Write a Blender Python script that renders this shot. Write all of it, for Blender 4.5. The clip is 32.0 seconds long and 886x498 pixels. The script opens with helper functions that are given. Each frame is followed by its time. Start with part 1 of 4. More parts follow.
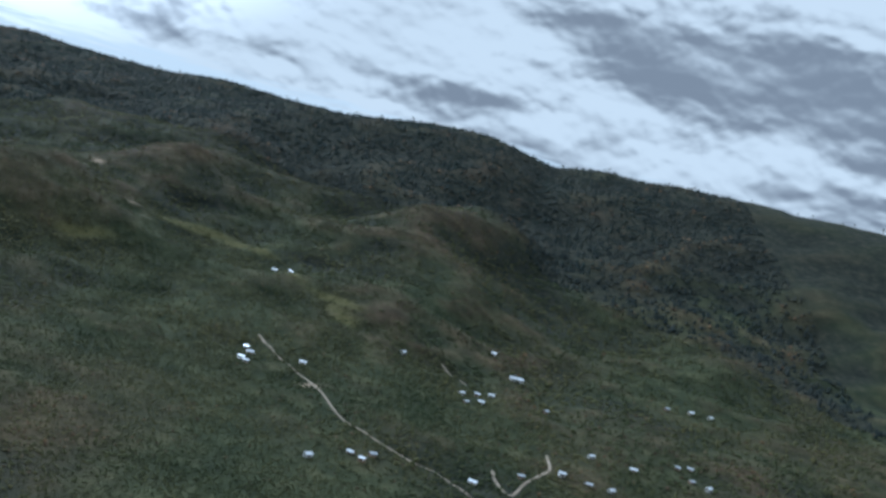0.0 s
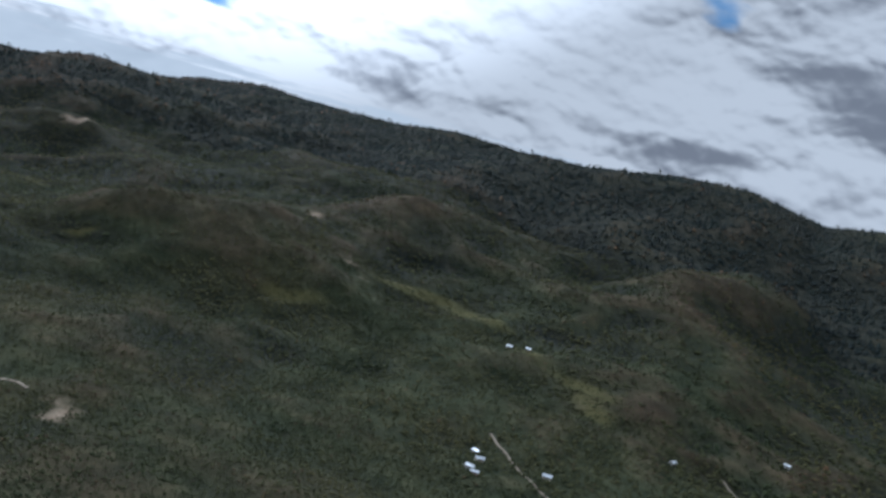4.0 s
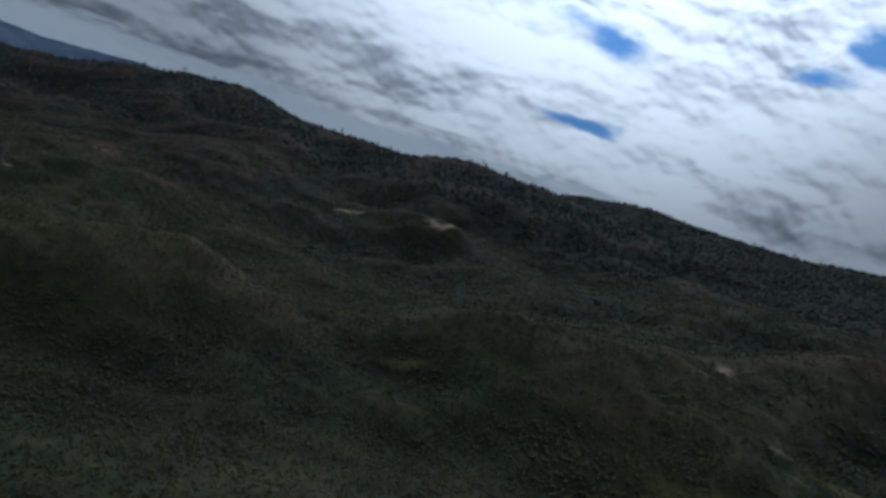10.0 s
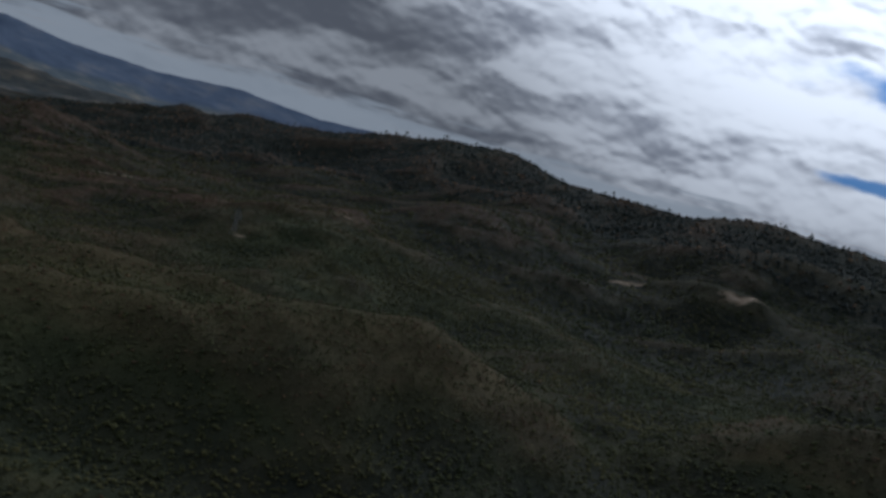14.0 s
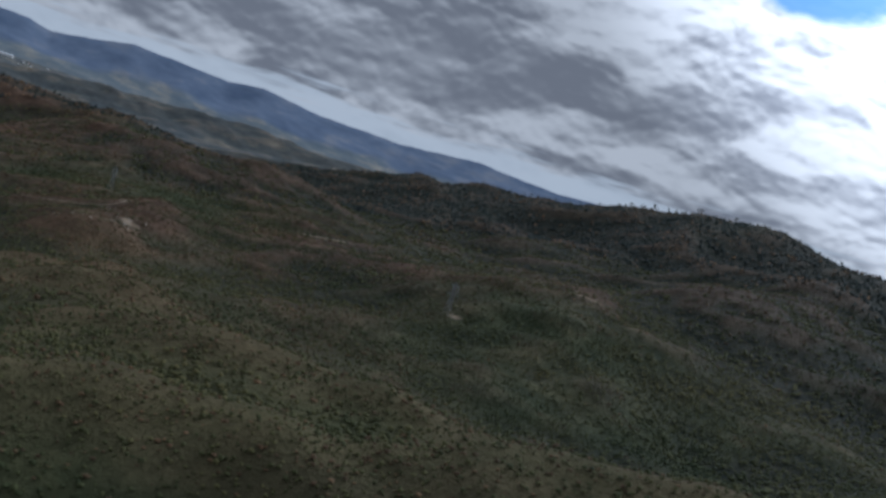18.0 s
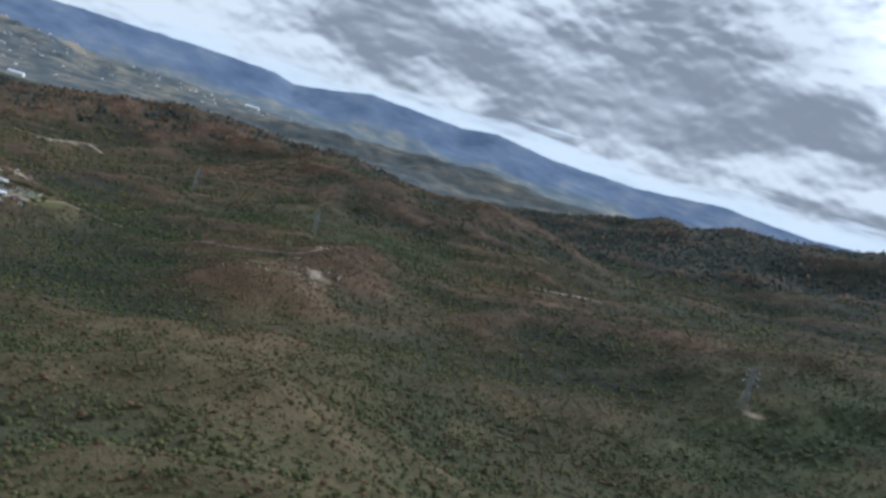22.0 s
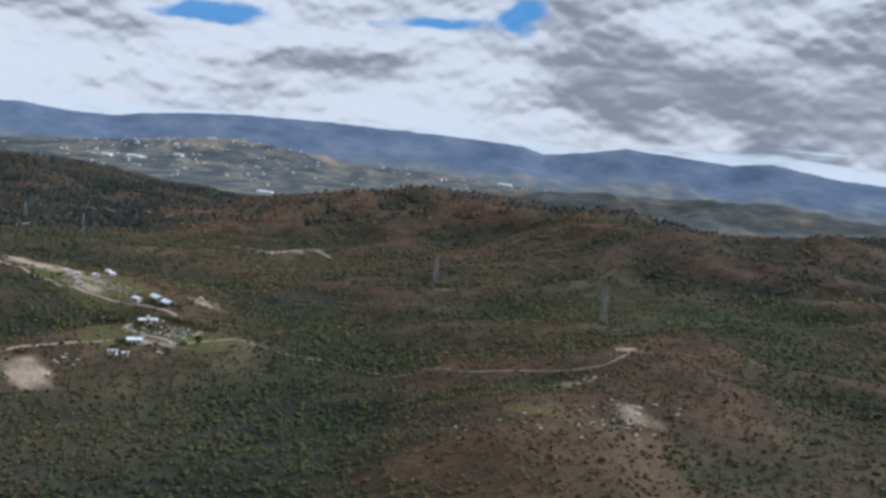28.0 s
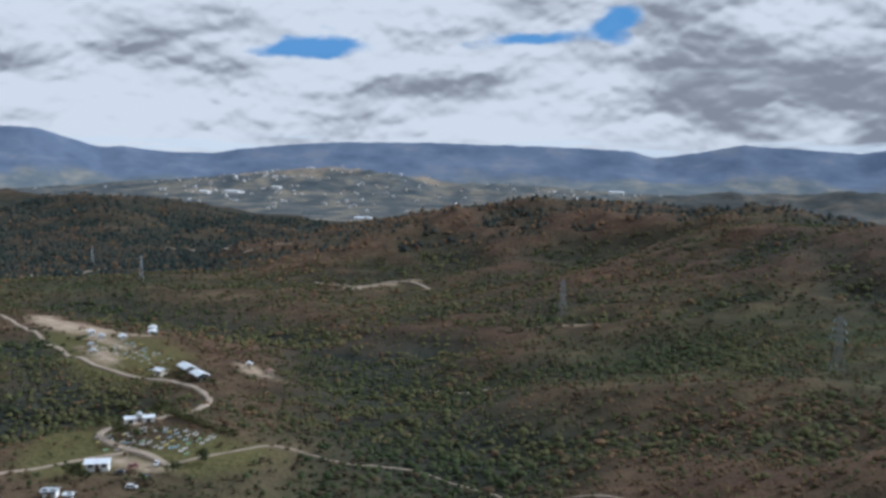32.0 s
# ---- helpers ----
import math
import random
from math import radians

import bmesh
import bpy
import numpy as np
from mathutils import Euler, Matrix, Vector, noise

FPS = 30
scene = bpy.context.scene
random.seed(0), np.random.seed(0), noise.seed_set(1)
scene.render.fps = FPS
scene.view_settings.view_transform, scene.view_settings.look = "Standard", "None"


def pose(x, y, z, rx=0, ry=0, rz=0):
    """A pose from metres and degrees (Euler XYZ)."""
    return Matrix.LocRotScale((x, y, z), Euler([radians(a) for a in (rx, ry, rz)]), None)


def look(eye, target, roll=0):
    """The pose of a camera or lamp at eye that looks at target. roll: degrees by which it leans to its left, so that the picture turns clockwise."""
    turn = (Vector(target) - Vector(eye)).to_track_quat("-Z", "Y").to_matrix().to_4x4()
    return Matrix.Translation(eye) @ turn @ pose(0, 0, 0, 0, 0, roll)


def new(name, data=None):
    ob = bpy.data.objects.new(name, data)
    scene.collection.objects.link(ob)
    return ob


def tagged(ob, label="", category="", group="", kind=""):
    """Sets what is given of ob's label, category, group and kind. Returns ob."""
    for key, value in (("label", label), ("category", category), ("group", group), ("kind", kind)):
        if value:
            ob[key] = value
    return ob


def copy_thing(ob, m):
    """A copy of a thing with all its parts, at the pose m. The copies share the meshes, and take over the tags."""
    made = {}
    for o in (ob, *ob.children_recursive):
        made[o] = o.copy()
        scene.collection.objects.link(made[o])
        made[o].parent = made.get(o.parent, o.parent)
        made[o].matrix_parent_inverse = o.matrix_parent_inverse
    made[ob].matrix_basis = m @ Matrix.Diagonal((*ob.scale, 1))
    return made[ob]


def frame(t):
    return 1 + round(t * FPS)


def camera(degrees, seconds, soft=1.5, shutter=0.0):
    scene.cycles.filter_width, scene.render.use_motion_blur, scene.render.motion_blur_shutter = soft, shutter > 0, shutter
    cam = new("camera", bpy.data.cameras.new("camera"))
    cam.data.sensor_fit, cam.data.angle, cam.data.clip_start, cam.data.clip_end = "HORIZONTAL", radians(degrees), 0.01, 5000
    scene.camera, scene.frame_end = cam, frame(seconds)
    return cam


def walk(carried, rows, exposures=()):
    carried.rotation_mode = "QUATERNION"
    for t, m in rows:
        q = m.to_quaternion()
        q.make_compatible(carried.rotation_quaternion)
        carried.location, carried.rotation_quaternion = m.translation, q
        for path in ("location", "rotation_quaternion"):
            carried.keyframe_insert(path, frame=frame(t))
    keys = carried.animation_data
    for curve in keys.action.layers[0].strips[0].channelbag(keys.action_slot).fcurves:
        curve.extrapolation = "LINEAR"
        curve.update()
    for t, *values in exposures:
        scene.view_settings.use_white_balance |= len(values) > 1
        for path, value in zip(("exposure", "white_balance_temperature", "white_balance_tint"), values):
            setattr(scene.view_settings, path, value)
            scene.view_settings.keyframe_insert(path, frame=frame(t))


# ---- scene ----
# seconds, eye in metres, then yaw (to the left from +y), pitch (up) and roll (leaning left) in degrees
cam = camera(47.61, 32.0, soft=3.2)
ROWS = [
    (0.0, -0.02, 0.03, 250.00, -1.60, -5.77, 15.57),
    (0.5, -2.50, 19.27, 248.45, 0.05, -6.14, 14.35),
    (1.0, -5.42, 38.44, 246.89, 1.62, -6.49, 13.44),
    (1.5, -8.79, 57.53, 245.30, 3.07, -6.67, 13.29),
    (2.0, -12.60, 76.53, 243.68, 4.50, -6.57, 13.33),
    (2.5, -16.84, 95.43, 242.04, 6.14, -6.42, 13.53),
    (3.0, -21.53, 114.21, 240.35, 7.93, -6.22, 14.49),
    (3.5, -26.67, 132.87, 238.63, 9.80, -6.17, 14.51),
    (4.0, -32.25, 151.39, 236.87, 11.56, -6.02, 15.51),
    (4.5, -38.28, 169.74, 235.07, 13.21, -5.90, 17.15),
    (6.5, -67.08, 241.39, 227.54, 19.66, -6.00, 19.42),
    (7.0, -75.45, 258.77, 225.64, 21.51, -6.07, 18.91),
    (7.5, -84.26, 275.93, 223.75, 23.54, -6.07, 18.27),
    (8.0, -93.53, 292.84, 221.87, 25.60, -5.94, 18.03),
    (8.5, -103.23, 309.48, 220.01, 27.71, -5.63, 17.73),
    (9.0, -113.37, 325.86, 218.17, 29.74, -5.47, 17.52),
    (9.5, -123.94, 341.94, 216.35, 31.65, -5.23, 18.22),
    (10.0, -134.94, 357.72, 214.52, 33.51, -5.12, 19.07),
    (10.5, -146.36, 373.17, 212.69, 35.29, -5.17, 19.55),
    (11.0, -158.20, 388.28, 210.84, 36.99, -5.33, 19.54),
    (11.5, -170.47, 403.01, 208.97, 38.88, -5.48, 19.22),
    (12.0, -183.17, 417.33, 207.08, 40.92, -5.65, 19.03),
    (12.5, -196.29, 431.22, 205.15, 43.07, -5.77, 18.72),
    (13.0, -209.85, 444.65, 203.21, 45.30, -5.88, 18.15),
    (13.5, -223.82, 457.59, 201.25, 47.32, -5.89, 17.65),
    (14.0, -238.20, 470.04, 199.29, 49.25, -5.91, 16.83),
    (14.5, -252.95, 482.00, 197.34, 51.18, -6.01, 15.81),
    (16.5, -315.50, 524.95, 189.78, 58.25, -5.88, 16.73),
    (17.0, -331.91, 534.44, 187.99, 59.97, -5.64, 17.40),
    (17.5, -348.59, 543.41, 186.25, 61.68, -5.55, 17.58),
    (18.0, -365.52, 551.83, 184.54, 63.31, -5.68, 17.76),
    (18.5, -382.69, 559.69, 182.88, 64.78, -5.91, 17.89),
    (19.0, -400.08, 566.97, 181.23, 66.05, -6.39, 18.00),
    (19.5, -417.65, 573.64, 179.56, 67.47, -6.81, 18.34),
    (20.0, -435.38, 579.70, 177.85, 69.18, -6.93, 19.08),
    (20.5, -453.24, 585.17, 176.07, 70.92, -6.94, 18.68),
    (21.0, -471.19, 590.07, 174.22, 72.87, -7.05, 17.88),
    (21.5, -489.21, 594.44, 172.29, 74.91, -7.08, 17.20),
    (22.0, -507.26, 598.31, 170.30, 76.82, -7.02, 16.54),
    (22.5, -525.32, 601.71, 168.25, 78.68, -6.97, 15.14),
    (23.0, -543.37, 604.67, 166.15, 80.49, -6.92, 13.29),
    (23.5, -561.42, 607.21, 164.03, 82.18, -6.88, 11.53),
    (24.0, -579.45, 609.34, 161.91, 83.64, -6.80, 10.29),
    (24.5, -597.46, 611.07, 159.81, 84.77, -6.62, 9.56),
    (25.0, -615.46, 612.42, 157.75, 85.96, -6.38, 9.16),
    (25.5, -633.44, 613.37, 155.76, 87.15, -6.05, 8.95),
    (27.5, -705.36, 613.39, 148.64, 91.67, -5.88, 5.05),
    (28.0, -723.31, 612.60, 147.03, 92.73, -6.02, 5.22),
    (28.5, -741.23, 611.53, 145.47, 93.80, -6.15, 4.32),
    (29.0, -759.13, 610.23, 143.95, 94.99, -6.28, 2.34),
    (29.5, -776.99, 608.72, 142.47, 95.96, -6.51, 1.24),
    (30.0, -794.83, 607.00, 141.02, 96.40, -6.60, 1.70),
    (30.5, -812.64, 605.03, 139.59, 96.76, -6.48, 2.48),
    (31.0, -830.42, 602.80, 138.20, 97.35, -6.10, 2.22),
    (31.5, -848.16, 600.29, 136.84, 98.15, -5.69, 1.36),
    (32.0, -865.86, 597.50, 135.51, 99.00, -5.29, 0.63),
]
# seconds, stops, kelvin, tint
EXPOSURES = [(0.0, 0.0, 4850, 2), (2.0, -0.05, 5000, 6), (4.0, -0.35, 5100, 8), (6.5, -1.0, 5200, 9), (9.0, -1.4, 4950, 5), (13.0, -1.65, 5200, 10), (14.5, -1.6, 5300, 10), (17.0, -1.2, 5200, 10), (19.0, -0.2, 5200, 10), (20.5, 0.05, 5050, 5), (23.0, 0.15, 5200, 8), (28.0, 0.0, 5300, 10), (30.0, -0.05, 4950, 3), (31.0, -0.08, 4950, 3), (32.0, -0.05, 5300, 9)]
walk(cam, [(t, pose(x, y, z, 0, 0, yaw) @ pose(0, 0, 0, 90 + pitch, 0, 0) @ pose(0, 0, 0, 0, 0, roll)) for t, x, y, z, yaw, pitch, roll in ROWS], EXPOSURES)

# ---- world, sun, exposure ----
SUN_AZ, SUN_EL = 32.0, 31.0          # degrees to the left of +y, and up


def sun_vector():
    a, e = radians(SUN_AZ), radians(SUN_EL)
    return Vector((-math.sin(a) * math.cos(e), math.cos(a) * math.cos(e), math.sin(e)))


def build_world():
    w = bpy.data.worlds.new("sky")
    scene.world = w
    w.use_nodes = True
    nt = w.node_tree
    nt.nodes.clear()
    N, L = nt.nodes.new, nt.links.new

    def m(op, a, b=None, c=None, clamp=False):
        n = N("ShaderNodeMath")
        n.operation, n.use_clamp = op, clamp
        for i, v in enumerate((a, b, c)):
            if v is None:
                continue
            if isinstance(v, (int, float)):
                n.inputs[i].default_value = v
            else:
                L(v, n.inputs[i])
        return n.outputs[0]

    def ramp(v, lo, hi):
        n = N("ShaderNodeMapRange")
        n.interpolation_type = "SMOOTHSTEP"
        L(v, n.inputs[0])
        n.inputs[1].default_value, n.inputs[2].default_value = lo, hi
        return n.outputs[0]

    def mix(f, a, b):
        n = N("ShaderNodeMix")
        n.data_type = "RGBA"
        for s, v in ((0, f), (6, a), (7, b)):
            if isinstance(v, (int, float)):
                n.inputs[s].default_value = v
            elif isinstance(v, tuple):
                n.inputs[s].default_value = (*v, 1)
            else:
                L(v, n.inputs[s])
        return n.outputs[2]

    def fbm(vec, scale, detail, rough, dist=0.0, shift=(0, 0, 0), stretch=(1, 1, 1)):
        mp = N("ShaderNodeMapping")
        mp.inputs["Location"].default_value, mp.inputs["Scale"].default_value = shift, stretch
        L(vec, mp.inputs["Vector"])
        n = N("ShaderNodeTexNoise")
        n.inputs["Scale"].default_value, n.inputs["Detail"].default_value = scale, detail
        n.inputs["Roughness"].default_value, n.inputs["Distortion"].default_value = rough, dist
        L(mp.outputs[0], n.inputs["Vector"])
        return n.outputs[0]

    sky = N("ShaderNodeTexSky")
    sky.sky_type, sky.sun_disc = "NISHITA", False
    sky.sun_elevation, sky.sun_rotation = radians(SUN_EL), radians(-SUN_AZ)
    coord = N("ShaderNodeTexCoord").outputs["Generated"]
    # the openings show the deep blue of the higher sky
    higher = N("ShaderNodeVectorMath")
    higher.operation = "ADD"
    L(coord, higher.inputs[0])
    higher.inputs[1].default_value = (0.5, -0.9, 0.9)
    L(higher.outputs[0], sky.inputs["Vector"])
    sep = N("ShaderNodeSeparateXYZ")
    L(coord, sep.inputs[0])
    dx, dy, dz = sep.outputs
    az = m("MULTIPLY", m("ARCTAN2", m("MULTIPLY", dx, -1.0), dy), 180 / math.pi)
    el = m("MULTIPLY", dz, 180 / math.pi)
    # the cloud deck: a flat sheet over the land, so that it closes up towards the horizon
    lift = m("ADD", m("MAXIMUM", dz, 0.0), 0.20)
    deck = N("ShaderNodeCombineXYZ")
    L(m("DIVIDE", dx, lift), deck.inputs[0])
    L(m("DIVIDE", dy, lift), deck.inputs[1])
    deck = deck.outputs[0]
    # heaped clouds near the horizon are seen from the side: they keep their height
    side = N("ShaderNodeCombineXYZ")
    L(m("MULTIPLY", az, 0.0175), side.inputs[0])
    L(m("MULTIPLY", el, 0.034), side.inputs[1])
    side = side.outputs[0]
    warp = N("ShaderNodeTexNoise")
    warp.inputs["Scale"].default_value, warp.inputs["Detail"].default_value, warp.inputs["Roughness"].default_value = 9.0, 5, 0.5
    L(side, warp.inputs["Vector"])
    bend = N("ShaderNodeVectorMath")
    bend.operation = "MULTIPLY_ADD"
    L(warp.outputs["Color"], bend.inputs[0])
    bend.inputs[1].default_value = (0.045, 0.045, 0.0)
    L(side, bend.inputs[2])
    torn_xyz = N("ShaderNodeSeparateXYZ")
    L(warp.outputs["Color"], torn_xyz.inputs[0])
    # the same bend in degrees, for the single masses of cloud
    az_w = m("MULTIPLY_ADD", m("SUBTRACT", torn_xyz.outputs[0], 0.5), 9.0, az)
    el_w = m("MULTIPLY_ADD", m("SUBTRACT", torn_xyz.outputs[1], 0.5), 3.6, el)

    def masses(rows):
        """Soft masses of cloud or openings: bearing, height over the horizon, half width, half height and weight."""
        total = None
        for a, e, wide, tall, weight in rows:
            u = m("MULTIPLY_ADD", az_w, 1 / wide, -a / wide)
            v = m("MULTIPLY_ADD", el_w, 1 / tall, -e / tall)
            r = m("MULTIPLY_ADD", u, u, m("MULTIPLY", v, v))
            g = m("MULTIPLY", m("POWER", 0.5, r), weight)
            total = g if total is None else m("ADD", total, g)
        return total

    def billow(up):
        mp = N("ShaderNodeMapping")
        mp.inputs["Location"].default_value = (2.3, 0.9 + up, 0)
        L(bend.outputs[0], mp.inputs["Vector"])
        n = N("ShaderNodeTexVoronoi")
        n.feature = "SMOOTH_F1"
        n.inputs["Scale"].default_value, n.inputs["Detail"].default_value = 15.0, 2.5
        n.inputs["Roughness"].default_value, n.inputs["Lacunarity"].default_value = 0.5, 2.2
        n.inputs["Smoothness"].default_value = 0.5
        L(mp.outputs[0], n.inputs["Vector"])
        return n.outputs["Distance"]
    puff, puff_up = billow(0.0), billow(0.012)
    heaps = fbm(bend.outputs[0], 5.2, 5, 0.46, 0.0, (1.3, 0.9, 0.4))
    heaps_up = fbm(bend.outputs[0], 5.2, 5, 0.46, 0.0, (1.3, 0.935, 0.4))
    big = fbm(deck, 1.2, 3, 0.45, 0.2, (3.1, 1.7, 0))
    streak = fbm(side, 9.0, 5, 0.6, 0.2, (5.0, 2.0, 0), (1.0, 7.0, 1.0))
    # thick grey masses and thin bright ones, where they stand round the horizon
    thick = masses(((16.0, 1.9, 5.0, 0.55, 0.30), (-15.0, 8.0, 9.0, 3.0, 0.42), (2.5, 2.7, 4.5, 0.5, 0.24), (-8.0, 3.4, 4.0, 0.5, 0.26), (18.0, 3.1, 5.0, 0.6, 0.26), (46.0, 1.5, 9.0, 0.9, 0.26), (43.0, 3.8, 7.0, 0.7, 0.22),
                    (61.0, 1.2, 8.0, 1.0, 0.22), (67.0, 4.0, 7.0, 1.7, 0.46), (55.5, 5.4, 7.0, 1.5, 0.34), (74.0, 2.2, 5.0, 0.9, 0.28), (83.0, 4.5, 5.5, 1.3, 0.40), (99.5, 3.7, 7.0, 0.7, 0.22), (115.6, 5.3, 6.0, 1.0, 0.24), (71.5, 8.0, 14.0, 2.2, 0.2)))
    thin = masses(((34.0, 2.9, 2.2, 0.9, 0.34), (33.0, 7.4, 9.0, 1.8, 0.30), (1.0, 6.9, 9.0, 2.2, 0.26), (13.1, 2.9, 4.0, 0.5, 0.2), (56.5, 1.7, 5.0, 0.35, 0.3), (79.0, 1.9, 2.2, 0.5, 0.34), (114.5, 2.9, 3.5, 0.8, 0.16), (104.0, 5.3, 4.5, 0.7, 0.16), (92.0, 5.0, 2.2, 1.2, 0.22)))
    body = m("SUBTRACT", m("ADD", thick, m("MULTIPLY_ADD", big, 0.70, m("MULTIPLY", heaps, 0.36))), m("MULTIPLY", thin, 0.6))
    depth = ramp(body, 0.40, 0.92)
    # the heaped edges stand out where a mass begins; inside it is smooth and dull
    rim = m("MULTIPLY_ADD", m("MULTIPLY", depth, m("SUBTRACT", 1.0, depth)), 2.2, 0.75)
    edge = m("MULTIPLY", m("SUBTRACT", heaps, heaps_up), 3.4)
    lump = m("MULTIPLY", m("SUBTRACT", puff_up, puff), 1.4)
    shade = m("ADD", m("SUBTRACT", 1.0, depth), m("ADD", m("MULTIPLY", m("ADD", edge, lump), rim), m("MULTIPLY_ADD", m("SUBTRACT", streak, 0.5), 0.10, m("MULTIPLY", m("SUBTRACT", heaps, 0.5), -1.3))))
    grey = mix(ramp(shade, -0.25, 1.12), (0.345, 0.345, 0.36), (0.98, 0.95, 0.905))
    # overhead the deck is an even pale grey
    grey = mix(ramp(dz, 0.26, 0.6), grey, (0.86, 0.87, 0.88))
    # whiter round the hidden sun
    sv = sun_vector()
    dot = N("ShaderNodeVectorMath")
    dot.operation = "DOT_PRODUCT"
    L(coord, dot.inputs[0])
    dot.inputs[1].default_value = sv
    near_sun = ramp(dot.outputs["Value"], 0.82, 0.98)
    lit = N("ShaderNodeMix")
    lit.data_type, lit.blend_type = "RGBA", "MULTIPLY"
    lit.inputs[0].default_value = 1.0
    L(grey, lit.inputs[6])
    L(mix(near_sun, (1.0, 1.0, 1.0), (5.2, 5.15, 5.1)), lit.inputs[7])
    cloud = lit.outputs[2]
    # openings in the deck
    gaps = masses(((106.8, 6.2, 3.2, 0.5, 1.0), (89.8, 7.0, 1.7, 1.0, 1.0), (94.6, 6.5, 2.4, 0.45, 0.9), (27.9, 4.1, 3.0, 0.7, 1.0), (16.8, 10.4, 3.2, 0.9, 1.0), (12.6, 13.0, 2.4, 1.4, 1.0), (28.5, 9.0, 4.0, 1.1, 1.0), (0.5, 10.8, 2.2, 0.8, 0.9), (48.0, 13.0, 4.0, 1.5, 1.0), (130.0, 8.0, 4.0, 1.0, 1.0)))
    opening = m("MULTIPLY", ramp(m("ADD", gaps, m("MULTIPLY", m("SUBTRACT", 0.5, heaps), 1.5)), 0.38, 0.86), 0.94)
    sky_bg = N("ShaderNodeBackground")
    blue = N("ShaderNodeMix")
    blue.data_type, blue.blend_type = "RGBA", "MULTIPLY"
    blue.inputs[0].default_value = 1.0
    L(mix(near_sun, (0.55, 0.95, 1.0), (2.2, 3.1, 3.5)), blue.inputs[7])
    L(sky.outputs[0], blue.inputs[6])
    L(blue.outputs[2], sky_bg.inputs[0])
    sky_bg.inputs[1].default_value = 0.26
    cloud_bg = N("ShaderNodeBackground")
    # a pale clear strip under the deck, low down, with thin bars of cloud in it
    strip = m("MULTIPLY", ramp(m("ADD", el, m("MULTIPLY", m("SUBTRACT", streak, 0.5), 4.0)), 1.0, 0.15), 0.85)
    L(mix(strip, cloud, (0.92, 0.95, 0.95)), cloud_bg.inputs[0])
    cloud_bg.inputs[1].default_value = 0.76
    both = N("ShaderNodeMixShader")
    L(opening, both.inputs[0])
    L(cloud_bg.outputs[0], both.inputs[1])
    L(sky_bg.outputs[0], both.inputs[2])
    out = N("ShaderNodeOutputWorld")
    L(both.outputs[0], out.inputs[0])


build_world()
sun_data = bpy.data.lights.new("sun", "SUN")
sun_data.energy, sun_data.angle, sun_data.color = 3.4, radians(16), (1.0, 0.96, 0.89)
sun = new("sun", sun_data)
sun.matrix_world = look(sun_vector() * 2000, (0, 0, 0))


# ---- materials ----
def material(name):
    mat = bpy.data.materials.new(name)
    mat.use_nodes = True
    nt = mat.node_tree
    return mat, nt, nt.nodes["Principled BSDF"]


def noise_node(nt, vec, scale, detail=4, rough=0.55):
    n = nt.nodes.new("ShaderNodeTexNoise")
    n.inputs["Scale"].default_value, n.inputs["Detail"].default_value, n.inputs["Roughness"].default_value = scale, detail, rough
    nt.links.new(vec, n.inputs["Vector"])
    return n.outputs[0]


def ramp_node(nt, fac, stops):
    r = nt.nodes.new("ShaderNodeValToRGB")
    nt.links.new(fac, r.inputs[0])
    el = r.color_ramp.elements
    while len(el) < len(stops):
        el.new(0.5)
    for e, (p, c) in zip(el, stops):
        e.position, e.color = p, (*c, 1)
    return r.outputs[0]


def blend(nt, fac, a, b):
    n = nt.nodes.new("ShaderNodeMix")
    n.data_type = "RGBA"
    for s, v in ((0, fac), (6, a), (7, b)):
        if isinstance(v, (int, float)):
            n.inputs[s].default_value = v
        elif isinstance(v, tuple):
            n.inputs[s].default_value = (*v, 1)
        else:
            nt.links.new(v, n.inputs[s])
    return n.outputs[2]


def position(nt):
    return nt.nodes.new("ShaderNodeNewGeometry").outputs["Position"]


def attribute(nt, name):
    n = nt.nodes.new("ShaderNodeAttribute")
    n.attribute_name = name
    return n.outputs["Fac"]


def bump(nt, bsdf, height, strength, distance):
    b = nt.nodes.new("ShaderNodeBump")
    b.inputs["Strength"].default_value, b.inputs["Distance"].default_value = strength, distance
    nt.links.new(height, b.inputs["Height"])
    nt.links.new(b.outputs[0], bsdf.inputs["Normal"])


